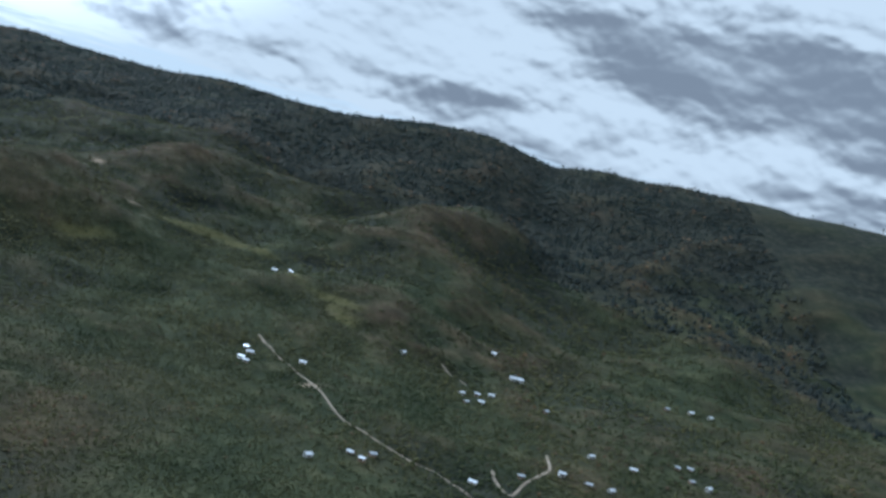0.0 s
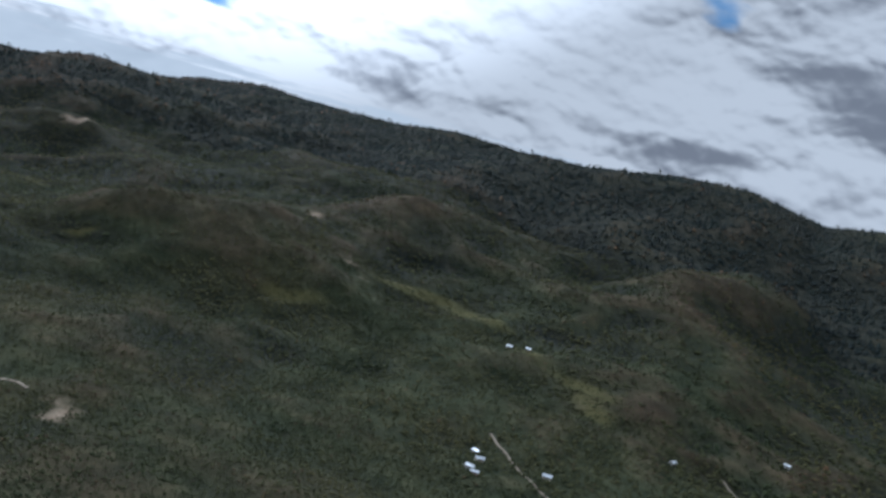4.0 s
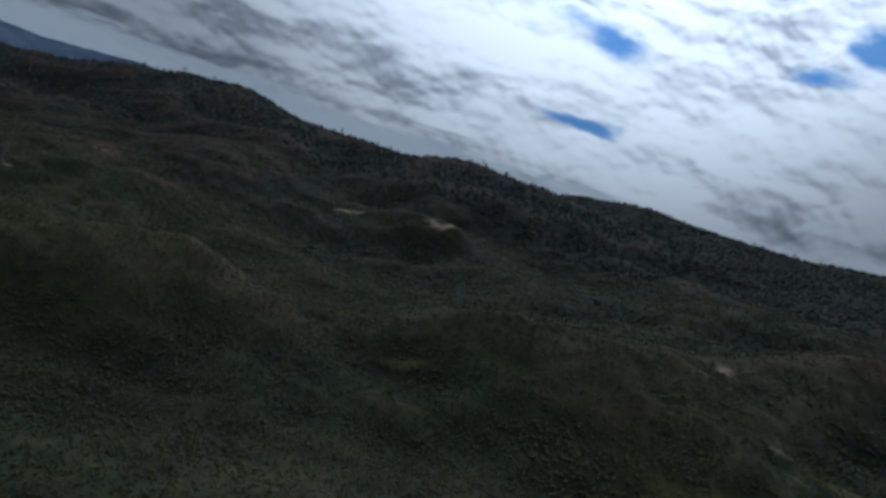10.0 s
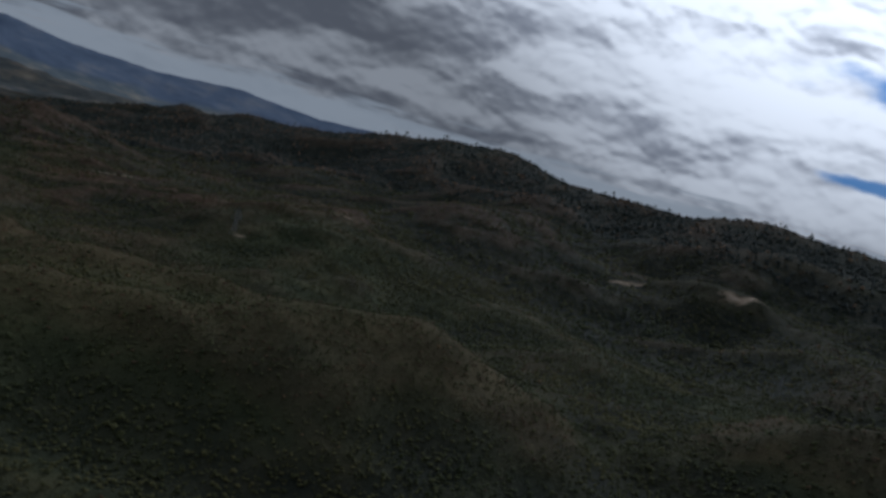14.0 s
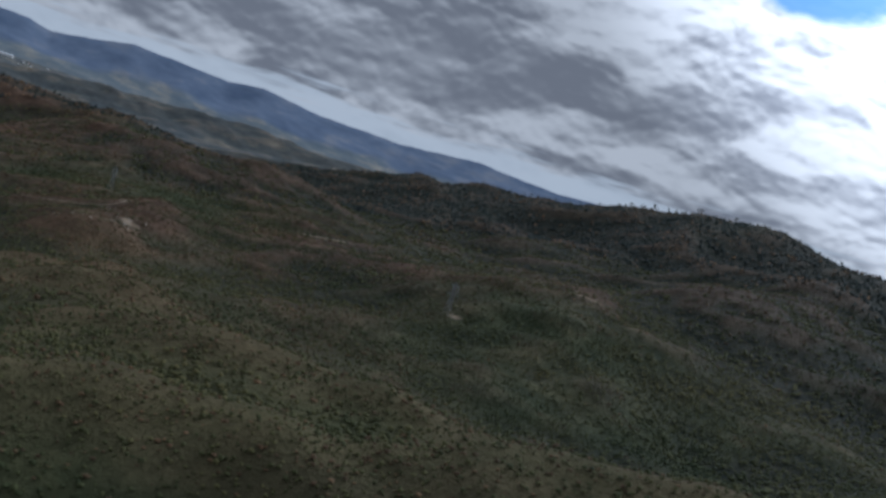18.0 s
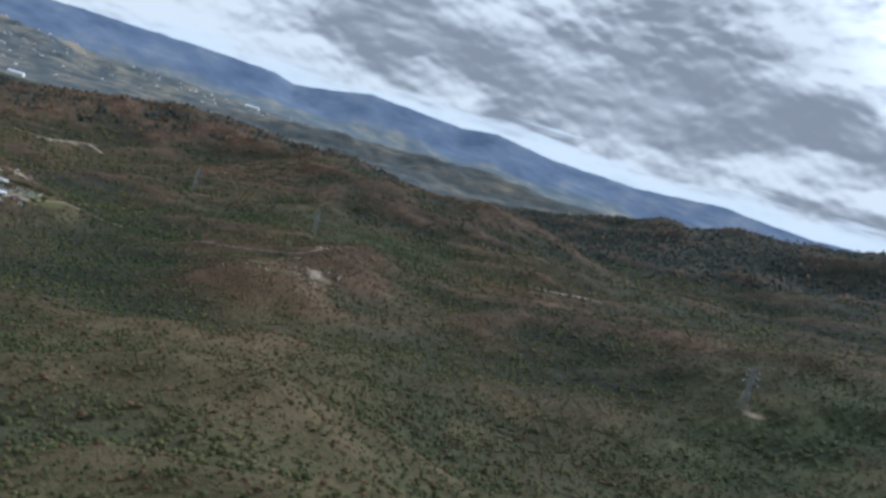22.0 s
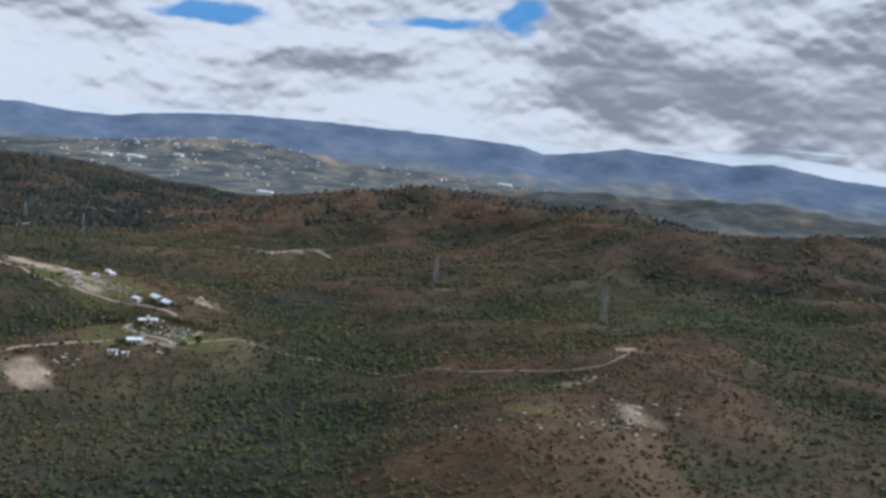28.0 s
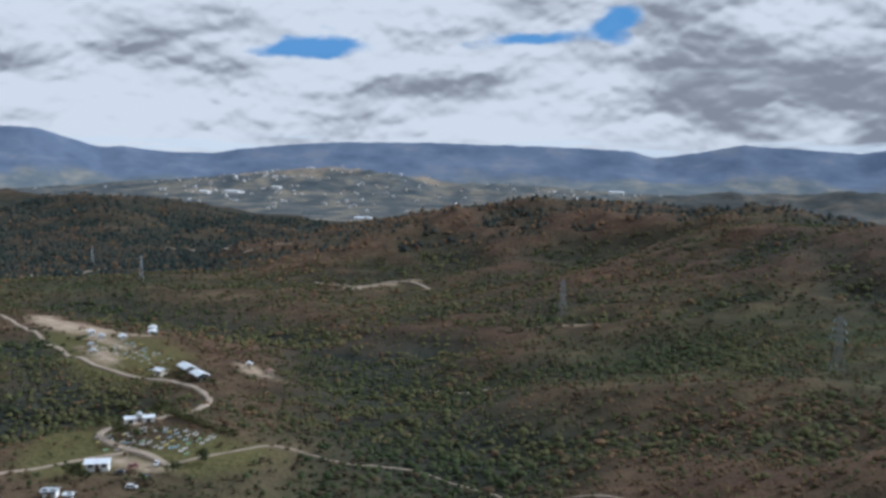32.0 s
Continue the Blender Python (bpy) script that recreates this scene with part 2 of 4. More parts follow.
def ground_material():
    mat, nt, bsdf = material("ground_cover")
    p = position(nt)
    coarse, mid, fine = noise_node(nt, p, 0.006, 5), noise_node(nt, p, 0.05, 6, 0.62), noise_node(nt, p, 0.5, 4, 0.65)
    green = ramp_node(nt, mid, [(0.30, (0.027, 0.034, 0.019)), (0.52, (0.046, 0.052, 0.027)), (0.72, (0.080, 0.080, 0.041))])
    dry = ramp_node(nt, mid, [(0.28, (0.045, 0.031, 0.022)), (0.50, (0.079, 0.051, 0.034)), (0.72, (0.126, 0.081, 0.053))])
    wide = nt.nodes.new("ShaderNodeMapRange")
    nt.links.new(coarse, wide.inputs[0])
    wide.inputs[1].default_value, wide.inputs[2].default_value = 0.35, 0.65
    wide.inputs[3].default_value, wide.inputs[4].default_value = -0.3, 0.3
    add = nt.nodes.new("ShaderNodeMath")
    add.use_clamp = True
    nt.links.new(wide.outputs[0], add.inputs[0])
    nt.links.new(attribute(nt, "dry"), add.inputs[1])
    c = blend(nt, add.outputs[0], green, dry)
    forest = ramp_node(nt, noise_node(nt, p, 0.09, 6, 0.68), [(0.32, (0.018, 0.021, 0.018)), (0.52, (0.033, 0.035, 0.027)), (0.72, (0.060, 0.056, 0.038))])
    c = blend(nt, attribute(nt, "forest"), c, forest)
    # far land: blue-grey haze put into the darker tones, tan patches between
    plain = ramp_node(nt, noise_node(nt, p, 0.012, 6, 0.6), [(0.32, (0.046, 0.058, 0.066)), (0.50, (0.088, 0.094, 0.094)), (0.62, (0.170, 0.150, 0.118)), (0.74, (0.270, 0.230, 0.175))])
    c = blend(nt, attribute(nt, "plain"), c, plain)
    field = ramp_node(nt, fine, [(0.3, (0.070, 0.066, 0.026)), (0.7, (0.124, 0.112, 0.044))])
    c = blend(nt, attribute(nt, "field"), c, field)
    soil = ramp_node(nt, noise_node(nt, p, 0.12, 6, 0.65), [(0.3, (0.18, 0.13, 0.085)), (0.55, (0.31, 0.24, 0.17)), (0.75, (0.44, 0.36, 0.28))])
    c = blend(nt, attribute(nt, "bare"), c, soil)
    nt.links.new(c, bsdf.inputs["Base Color"])
    bsdf.inputs["Roughness"].default_value = 0.95
    bsdf.inputs["Specular IOR Level"].default_value = 0.02
    bump(nt, bsdf, fine, 0.7, 1.2)
    return mat


def foliage_material(name, stops):
    mat, nt, bsdf = material(name)
    p = position(nt)
    isl = nt.nodes.new("ShaderNodeNewGeometry").outputs["Random Per Island"]
    c = ramp_node(nt, isl, stops)
    wide = noise_node(nt, p, 0.012, 4)
    c2 = ramp_node(nt, wide, [(0.35, (0.65, 0.75, 0.65)), (0.65, (1.25, 1.1, 0.9))])
    mul = nt.nodes.new("ShaderNodeMix")
    mul.data_type, mul.blend_type = "RGBA", "MULTIPLY"
    mul.inputs[0].default_value = 1
    nt.links.new(c, mul.inputs[6])
    nt.links.new(c2, mul.inputs[7])
    nt.links.new(mul.outputs[2], bsdf.inputs["Base Color"])
    bsdf.inputs["Roughness"].default_value = 0.85
    bsdf.inputs["Specular IOR Level"].default_value = 0.04
    # leaves of a spray face many ways: the whole shades more like a soft heap than like one flat blade
    up = nt.nodes.new("ShaderNodeVectorMath")
    up.operation = "MULTIPLY_ADD"
    nt.links.new(nt.nodes.new("ShaderNodeNewGeometry").outputs["Normal"], up.inputs[0])
    up.inputs[1].default_value, up.inputs[2].default_value = (0.8, 0.8, 0.8), (0, 0, 0.45)
    unit = nt.nodes.new("ShaderNodeVectorMath")
    unit.operation = "NORMALIZE"
    nt.links.new(up.outputs[0], unit.inputs[0])
    nt.links.new(unit.outputs[0], bsdf.inputs["Normal"])
    return mat


def plain_material(name, low, high, scale=1.0, rough=0.8, metal=0.0, relief=0.3, detail=5):
    mat, nt, bsdf = material(name)
    tc = nt.nodes.new("ShaderNodeTexCoord").outputs["Object"]
    n = noise_node(nt, tc, scale, detail, 0.6)
    n2 = noise_node(nt, tc, scale * 9, 3, 0.6)
    c = ramp_node(nt, n, [(0.3, low), (0.7, high)])
    c = blend(nt, 0.25, c, ramp_node(nt, n2, [(0.35, low), (0.65, high)]))
    nt.links.new(c, bsdf.inputs["Base Color"])
    bsdf.inputs["Roughness"].default_value, bsdf.inputs["Metallic"].default_value = rough, metal
    bump(nt, bsdf, n2, relief, 0.05)
    return mat


GROUND = ground_material()
LEAF_GREEN = foliage_material("scrub_leaves", [(0.0, (0.033, 0.039, 0.020)), (0.35, (0.048, 0.054, 0.027)), (0.7, (0.069, 0.071, 0.035)), (1.0, (0.083, 0.082, 0.040))])
LEAF_DRY = foliage_material("dry_scrub_leaves", [(0.0, (0.052, 0.036, 0.025)), (0.4, (0.072, 0.049, 0.033)), (0.75, (0.094, 0.063, 0.040)), (1.0, (0.126, 0.084, 0.052))])
# bluish haze of distance painted into the leaf colour of the far woods
LEAF_HAZED = foliage_material("hazed_far_leaves", [(0.0, (0.018, 0.023, 0.026)), (0.4, (0.024, 0.030, 0.032)), (0.75, (0.032, 0.038, 0.037)), (1.0, (0.046, 0.049, 0.042))])


# ---- the lie of the land ----
def grad_noise(x, y, seed=0):
    xi, yi = np.floor(x).astype(np.int64), np.floor(y).astype(np.int64)
    xf, yf = x - xi, y - yi

    def g(i, j, fx, fy):
        h = (i * 374761393 + j * 668265263 + seed * 974634777) & 0x7FFFFFFF
        h = ((h ^ (h >> 13)) * 1274126177) & 0x7FFFFFFF
        a = ((h ^ (h >> 16)) & 1023) * (2 * np.pi / 1024)
        return np.cos(a) * fx + np.sin(a) * fy
    u, v = xf * xf * xf * (xf * (xf * 6 - 15) + 10), yf * yf * yf * (yf * (yf * 6 - 15) + 10)
    a = g(xi, yi, xf, yf) * (1 - u) + g(xi + 1, yi, xf - 1, yf) * u
    b = g(xi, yi + 1, xf, yf - 1) * (1 - u) + g(xi + 1, yi + 1, xf - 1, yf - 1) * u
    return (a * (1 - v) + b * v) * 1.5


def fractal(x, y, size, octaves, seed=0, rough=0.5):
    s, a = 0, 1.0
    for k in range(octaves):
        s = s + a * grad_noise(x / size, y / size, seed + k)
        size, a = size / 2.03, a * rough
    return s


def gullies(x, y, size, octaves, seed=0):
    s, a = 0, 1.0
    for k in range(octaves):
        s = s + a * (0.45 - np.abs(grad_noise(x / size, y / size, seed + k)) * 1.6)
        size, a = size / 2.1, a * 0.36
    return s


# crests: (x, y, height of the top); then how far each falls away to half, and how steep its brow is
BACK_RIDGE = [(1900, 900, 340), (1300, 1300, 325), (698, 1550, 301), (480, 1630, 296), (380, 1657, 291), (300, 1672, 280), (205, 1688, 256), (130, 1695, 268), (56, 1699, 281), (-61, 1699, 276), (-183, 1690, 259), (-250, 1670, 243), (-300, 1560, 215), (-330, 1420, 185)]
FAR_BACK = [(250, 2050, 215), (-150, 1950, 222), (-310, 1955, 252), (-434, 1967, 257), (-560, 2050, 240), (-697, 2115, 240), (-760, 2150, 243), (-955, 2264, 245), (-1150, 2300, 212), (-1700, 2350, 130)]
HUMP_RIDGE = [(-640, 1690, 200), (-800, 1607, 209), (-880, 1603, 215), (-957, 1600, 215), (-1030, 1597, 200), (-1130, 1593, 198), (-1264, 1587, 206), (-1376, 1583, 206)]
CLIFF_RIDGE = [(-1424, 1580, 223), (-1540, 1560, 207), (-1640, 1541, 188), (-1790, 1513, 166), (-1890, 1494, 160), (-2000, 1470, 140), (-2100, 1455, 115), (-2185, 1440, 112), (-2500, 1420, 60)]
PLATEAU = [(-2050, 440, 48), (-1930, 450, 66), (-1820, 500, 84), (-1790, 600, 92), (-1720, 720, 85), (-1600, 790, 93), (-1400, 835, 96), (-1290, 860, 88), (-1220, 905, 80)]
BLUE_RIDGE = [(-3250, 850, 56), (-3050, 1200, 68), (-2890, 1494, 56), (-2850, 1600, 30)]
DARK_HILL = [(-2700, -900, 80), (-2350, -450, 74), (-2130, -216, 66), (-2207, -75, 66), (-2260, 20, 44), (-2300, 180, 24)]
TOWN_HILL = [(-3900, -700, 52), (-3968, -529, 67), (-4045, -289, 88), (-4124, 72, 56), (-4150, 275, 24)]
SPUR = [(-640, 420, 92), (-600, 520, 102), (-560, 605, 113), (-540, 660, 123), (-514, 705, 131), (-486, 738, 127), (-462, 785, 106), (-440, 850, 84)]
SPUR_WEST = [(-520, 690, 118), (-608, 642, 114), (-655, 592, 109), (-730, 610, 97), (-800, 626, 88), (-860, 640, 80)]
SHELF = [(-735, 1310, 136), (-790, 1150, 126), (-830, 1040, 116)]
SIDE_HILL = [(-200, 1230, 175), (-340, 1020, 157), (-385, 900, 142), (-390, 760, 110)]
QUARRY_HILL = [(-1120, 1380, 165), (-960, 1180, 138), (-905, 985, 122), (-880, 880, 108), (-870, 820, 90)]
TOWER_HILL = [(-880, 570, 72), (-945, 632, 90), (-1010, 668, 91), (-1075, 680, 84)]
MID_SPUR = [(60, 1250, 185), (-20, 1060, 148), (-40, 900, 108)]
VILLAGE_RISE = [(-980, 470, 66), (-1080, 490, 68), (-1210, 455, 57), (-1330, 380, 54), (-1480, 250, 47)]
CRESTS = [(BACK_RIDGE, 360, 1.5), (FAR_BACK, 420, 1.5), (HUMP_RIDGE, 300, 1.3), (CLIFF_RIDGE, 270, 1.3), (PLATEAU, 195, 2.1), (BLUE_RIDGE, 260, 1.5), (DARK_HILL, 230, 1.5), (TOWN_HILL, 420, 1.5),
          (SPUR, 62, 1.7), (SPUR_WEST, 72, 1.7), (SHELF, 95, 1.6), (SIDE_HILL, 160, 1.6), (QUARRY_HILL, 170, 1.6), (TOWER_HILL, 78, 1.7), (MID_SPUR, 150, 1.5), (VILLAGE_RISE, 80, 1.8)]
# wooded hollows: line, depth and half width
HOLLOWS = [([(-1040, 395), (-1110, 425), (-1150, 440)], 13, 30), ([(-1420, 300), (-1345, 440), (-1260, 505), (-1170, 535), (-1120, 560)], 9, 42), ([(-1000, 560), (-905, 545), (-860, 640), (-900, 760)], 8, 45), ([(-420, 640), (-440, 760), (-560, 900)], 8, 50)]
# the far range: bearing in degrees to the left of +y from the middle of the flight, and height
FAR_RING = [(36, 120), (46, 150), (51, 158), (57, 129), (60, 143), (62, 155), (66.7, 127), (70, 135), (72, 140), (75.4, 178), (77.5, 160), (80, 174), (83, 188), (85.3, 158), (87.4, 136), (88.6, 162), (92, 174), (99, 187), (104.3, 186), (107, 172), (109, 157), (110.6, 139), (113, 141), (115, 160), (116.2, 156), (119.3, 226), (122, 232), (130, 245), (142, 190), (160, 160)]
MIDDLE, RING = (-600.0, 600.0), 4250.0


def floor_height(x, y):
    return 2 + 64 / (1 + np.exp(-(x + 1560) / 330))


def crest_height(x, y, crest, half, power, base):
    best = np.full(x.shape, -1e9)
    for (ax, ay, az), (bx, by, bz) in zip(crest, crest[1:]):
        ux, uy = bx - ax, by - ay
        t = np.clip(((x - ax) * ux + (y - ay) * uy) / (ux * ux + uy * uy), 0, 1)
        d = np.hypot(x - ax - t * ux, y - ay - t * uy)
        top = az + t * (bz - az)
        best = np.maximum(best, base + (top - base) * np.exp(-0.69 * (d / half) ** power))
    return best


def hollow(x, y, line, half):
    best = np.full(x.shape, 1e9)
    for (ax, ay), (bx, by) in zip(line, line[1:]):
        ux, uy = bx - ax, by - ay
        t = np.clip(((x - ax) * ux + (y - ay) * uy) / (ux * ux + uy * uy), 0, 1)
        best = np.minimum(best, np.hypot(x - ax - t * ux, y - ay - t * uy))
    return np.exp(-0.69 * (best / half) ** 2)


def height(x, y):
    """The ground's height over any place of the plan."""
    x, y = np.asarray(x, float), np.asarray(y, float)
    base = floor_height(x, y)
    wx, wy = x + 26 * fractal(x, y, 240, 2, 40), y + 26 * fractal(x, y, 240, 2, 50)
    total = np.ones(x.shape)
    for crest, half, power in CRESTS:
        crest = [(a, b, c - (3 if half >= 260 else 0)) for a, b, c in crest]   # the woods stand on top
        h = crest_height(x * 0.6 + wx * 0.4, y * 0.6 + wy * 0.4, crest, half, power, base)
        total = total + np.expm1((h - base) / 6.0)
    h = base + np.log(np.maximum(total, 1)) * 6.0
    rise = np.clip(h - base, 0, 160)
    # spurs and gullies down the slopes, softer on the crests
    slope = np.clip(rise / 70, 0, 1) * np.clip(1.6 - rise / 130, 0.15, 1)
    h = h + slope * 24 * gullies(x, y, 290, 4, 7) + 3.0 * fractal(x, y, 110, 3, 23) * np.clip(0.35 + rise / 40, 0, 1)
    h = h + 5.0 * (gullies(x, y, 105, 3, 67) - 0.12) * np.clip(rise / 25, 0, 1) * np.clip(1.4 - rise / 110, 0.2, 1)
    h = h + 0.8 * fractal(x, y, 24, 2, 31)
    for line, depth, half in HOLLOWS:
        h = h - depth * hollow(x, y, line, half)
    return h


def far_height(x, y):
    """The height of the far range, which stands behind all the rest."""
    rx, ry = x - MIDDLE[0], y - MIDDLE[1]
    r, az = np.hypot(rx, ry), np.degrees(np.arctan2(-rx, ry))
    ring = np.interp(az, [a for a, _ in FAR_RING], [z for _, z in FAR_RING])
    lift = np.clip((r - 3650) / (RING - 3650), 0, 1)
    fall = np.clip((r - RING) / 500, 0, 1)
    h = -12 + (ring + 12) * lift ** 1.3 + lift * (1 - lift) * 60 * gullies(x, y, 480, 5, 77) + lift * 2.5 * fractal(x, y, 60, 3, 78)
    return h - fall * 90


def warped(n, span, fine):
    u = np.linspace(-1, 1, n)
    k = 4.2
    return span * (np.sinh(k * u) / np.sinh(k) * (1 - fine) + u * fine)


def spot(x, y):
    """The height of the ground under one place."""
    return float(height(np.array([x]), np.array([y]))[0])


def disc(x, y, cx, cy, rx, ry, turn=0.0, soft=0.25):
    c, s = math.cos(radians(turn)), math.sin(radians(turn))
    reach = 2.2 * max(rx, ry)
    inside = (np.abs(x - cx) < reach) & (np.abs(y - cy) < reach)
    result = np.zeros(x.shape)
    x, y = x[inside], y[inside]
    u, v = ((x - cx) * c + (y - cy) * s) / rx, (-(x - cx) * s + (y - cy) * c) / ry
    wob = 0.35 * fractal(x, y, max(rx, ry) * 0.9, 3, 61)
    result[inside] = np.clip((1 + soft - np.hypot(u, v) + wob) / (2 * soft), 0, 1)
    return result


def fill(me, verts, faces):
    """Puts many faces of one size into an empty mesh."""
    n, k = faces.shape
    me.vertices.add(len(verts))
    me.vertices.foreach_set("co", np.ascontiguousarray(verts, np.float32).ravel())
    me.loops.add(n * k)
    me.loops.foreach_set("vertex_index", np.ascontiguousarray(faces, np.int32).ravel())
    me.polygons.add(n)
    me.polygons.foreach_set("loop_start", np.arange(0, n * k, k, dtype=np.int32))
    me.update(calc_edges=True)
    me.validate()


def sheet(name, X, Y, Z, mat):
    ny, nx = X.shape
    me = bpy.data.meshes.new(name)
    i = np.arange(nx * ny).reshape(ny, nx)
    quads = np.stack([i[:-1, :-1], i[:-1, 1:], i[1:, 1:], i[1:, :-1]], -1).reshape(-1, 4)
    fill(me, np.stack([X, Y, Z], -1).reshape(-1, 3), quads)
    me.polygons.foreach_set("use_smooth", np.ones(len(quads), bool))
    me.materials.append(mat)
    return me


FIELDS = [(-200, 928, 40, 11, 20), (-262, 810, 26, 8, 25), (-150, 922, 14, 30, 60), (-54, 826, 32, 9, -25), (-42, 790, 10, 24, 30), (-100, 862, 10, 22, 40), (-1075, 478, 22, 12, 20), (-1075, 508, 18, 12, 100), (-1235, 408, 62, 22, 40), (-952, 628, 18, 4, 40), (-415, 782, 12, 5, 30)]
BARE = [(-730, 1267, 28, 4, 65), (-742, 1246, 12, 5, 0), (-826, 1203, 14, 4, 60), (-257, 902, 3, 9, 20), (-240, 889, 2.5, 7, 30), (-320, 988, 5, 7, 0), (-323, 946, 8, 3, 40), (-385, 1153, 7, 5, 0), (-256, 538, 4, 12, 15), (-40, 630, 8, 3.5, 40), (-1012, 641, 10, 2.6, 25), (-966, 652, 6, 3, 30), (-1060, 662, 8, 4.5, 8),
        (-1014, 476, 15, 6, 30), (-1250, 398, 34, 4, 40), (-1067, 498, 9, 4, 60), (-1318, 338, 56, 13, 48), (-1222, 408, 24, 5, 42), (-1285, 396, 14, 6, 30), (-842, 808, 5, 2, 30), (-1130, 835, 18, 4, 60), (-960, 880, 24, 4, 60), (-897, 918, 16, 4, 60), (-1540, 445, 26, 5, 110), (-1320, 586, 9, 4, 30), (-1212, 474, 14, 4, 60)]
ROADS = [
    ("road", 1.8, [(-1420, 222), (-1390, 248), (-1332, 298), (-1265, 358), (-1212, 405), (-1197, 428), (-1190, 445), (-1184, 457), (-1172, 470), (-1158, 478), (-1131, 486), (-1108, 488), (-1097, 484), (-1090, 479), (-1084, 481), (-1079, 488), (-1074, 497), (-1068, 505)]),
    ("road", 1.3, [(-1012, 450), (-1030, 459), (-1049, 469), (-1059, 474), (-1066, 481), (-1076, 492)]),
    ("track", 0.55, [(-1068, 505), (-1080, 517), (-1088, 526), (-1089, 537), (-1094, 548), (-1094, 558), (-1083, 570), (-1059, 591), (-1044, 609), (-1040, 625), (-1035, 637), (-1031, 643), (-1029, 649), (-1033, 656), (-1045, 660), (-1062, 662)]),
    ("road", 2.6, [(-1580, 150), (-1620, 164), (-1652, 177), (-1690, 190)]),
    ("road", 3.0, [(-1905, 120), (-1893, 163), (-1840, 216), (-1782, 239), (-1740, 262)]),
    ("track", 2.2, [(-1702, 288), (-1709, 306), (-1708, 332)]),
    ("track", 2.4, [(-1560, 395), (-1537, 429), (-1542, 441), (-1547, 463), (-1523, 485)]),
    ("track", 1.2, [(-1216, 538), (-1207, 553), (-1212, 564)]),
    ("road", 1.3, [(-90, 700), (-72, 672), (-54, 648), (-43, 636), (-31, 617), (-17, 588), (2, 568), (17, 556), (27, 551), (41, 545), (60, 529), (75, 510)]),
    ("track", 1.8, [(116, 620), (115, 593), (107, 579), (98, 562), (88, 540), (80, 552), (78, 566)]),
    ("track", 1.6, [(45, 775), (55, 762), (66, 750)]),
    ("track", 1.6, [(-300, 524), (-288, 543), (-276, 541)]),
]


def smooth_line(points, step=2.5):
    """Points every few metres along a curve through the given ones."""
    p = np.array([points[0], *points, points[-1]], float)
    out = []
    for a, b, c, d in zip(p, p[1:], p[2:], p[3:]):
        n = max(2, int(np.hypot(*(c - b)) / step))
        t = np.linspace(0, 1, n, endpoint=False)[:, None]
        out.append(0.5 * (2 * b + (c - a) * t + (2 * a - 5 * b + 4 * c - d) * t ** 2 + (3 * b - a - 3 * c + d) * t ** 3))
    return np.concatenate([*out, p[-1:]])


LINES = [smooth_line(pts) for _, _, pts in ROADS]


def beside_road(x, y):
    near = np.zeros(x.shape, bool)
    for line, (_, width, _) in zip(LINES, ROADS):
        lo, hi = line.min(0) - 20, line.max(0) + 20
        w = np.where((x > lo[0]) & (x < hi[0]) & (y > lo[1]) & (y < hi[1]))[0]
        for px, py in line[::2]:
            near[w] |= np.hypot(x[w] - px, y[w] - py) < 0.55 * width + 1.1
    return near


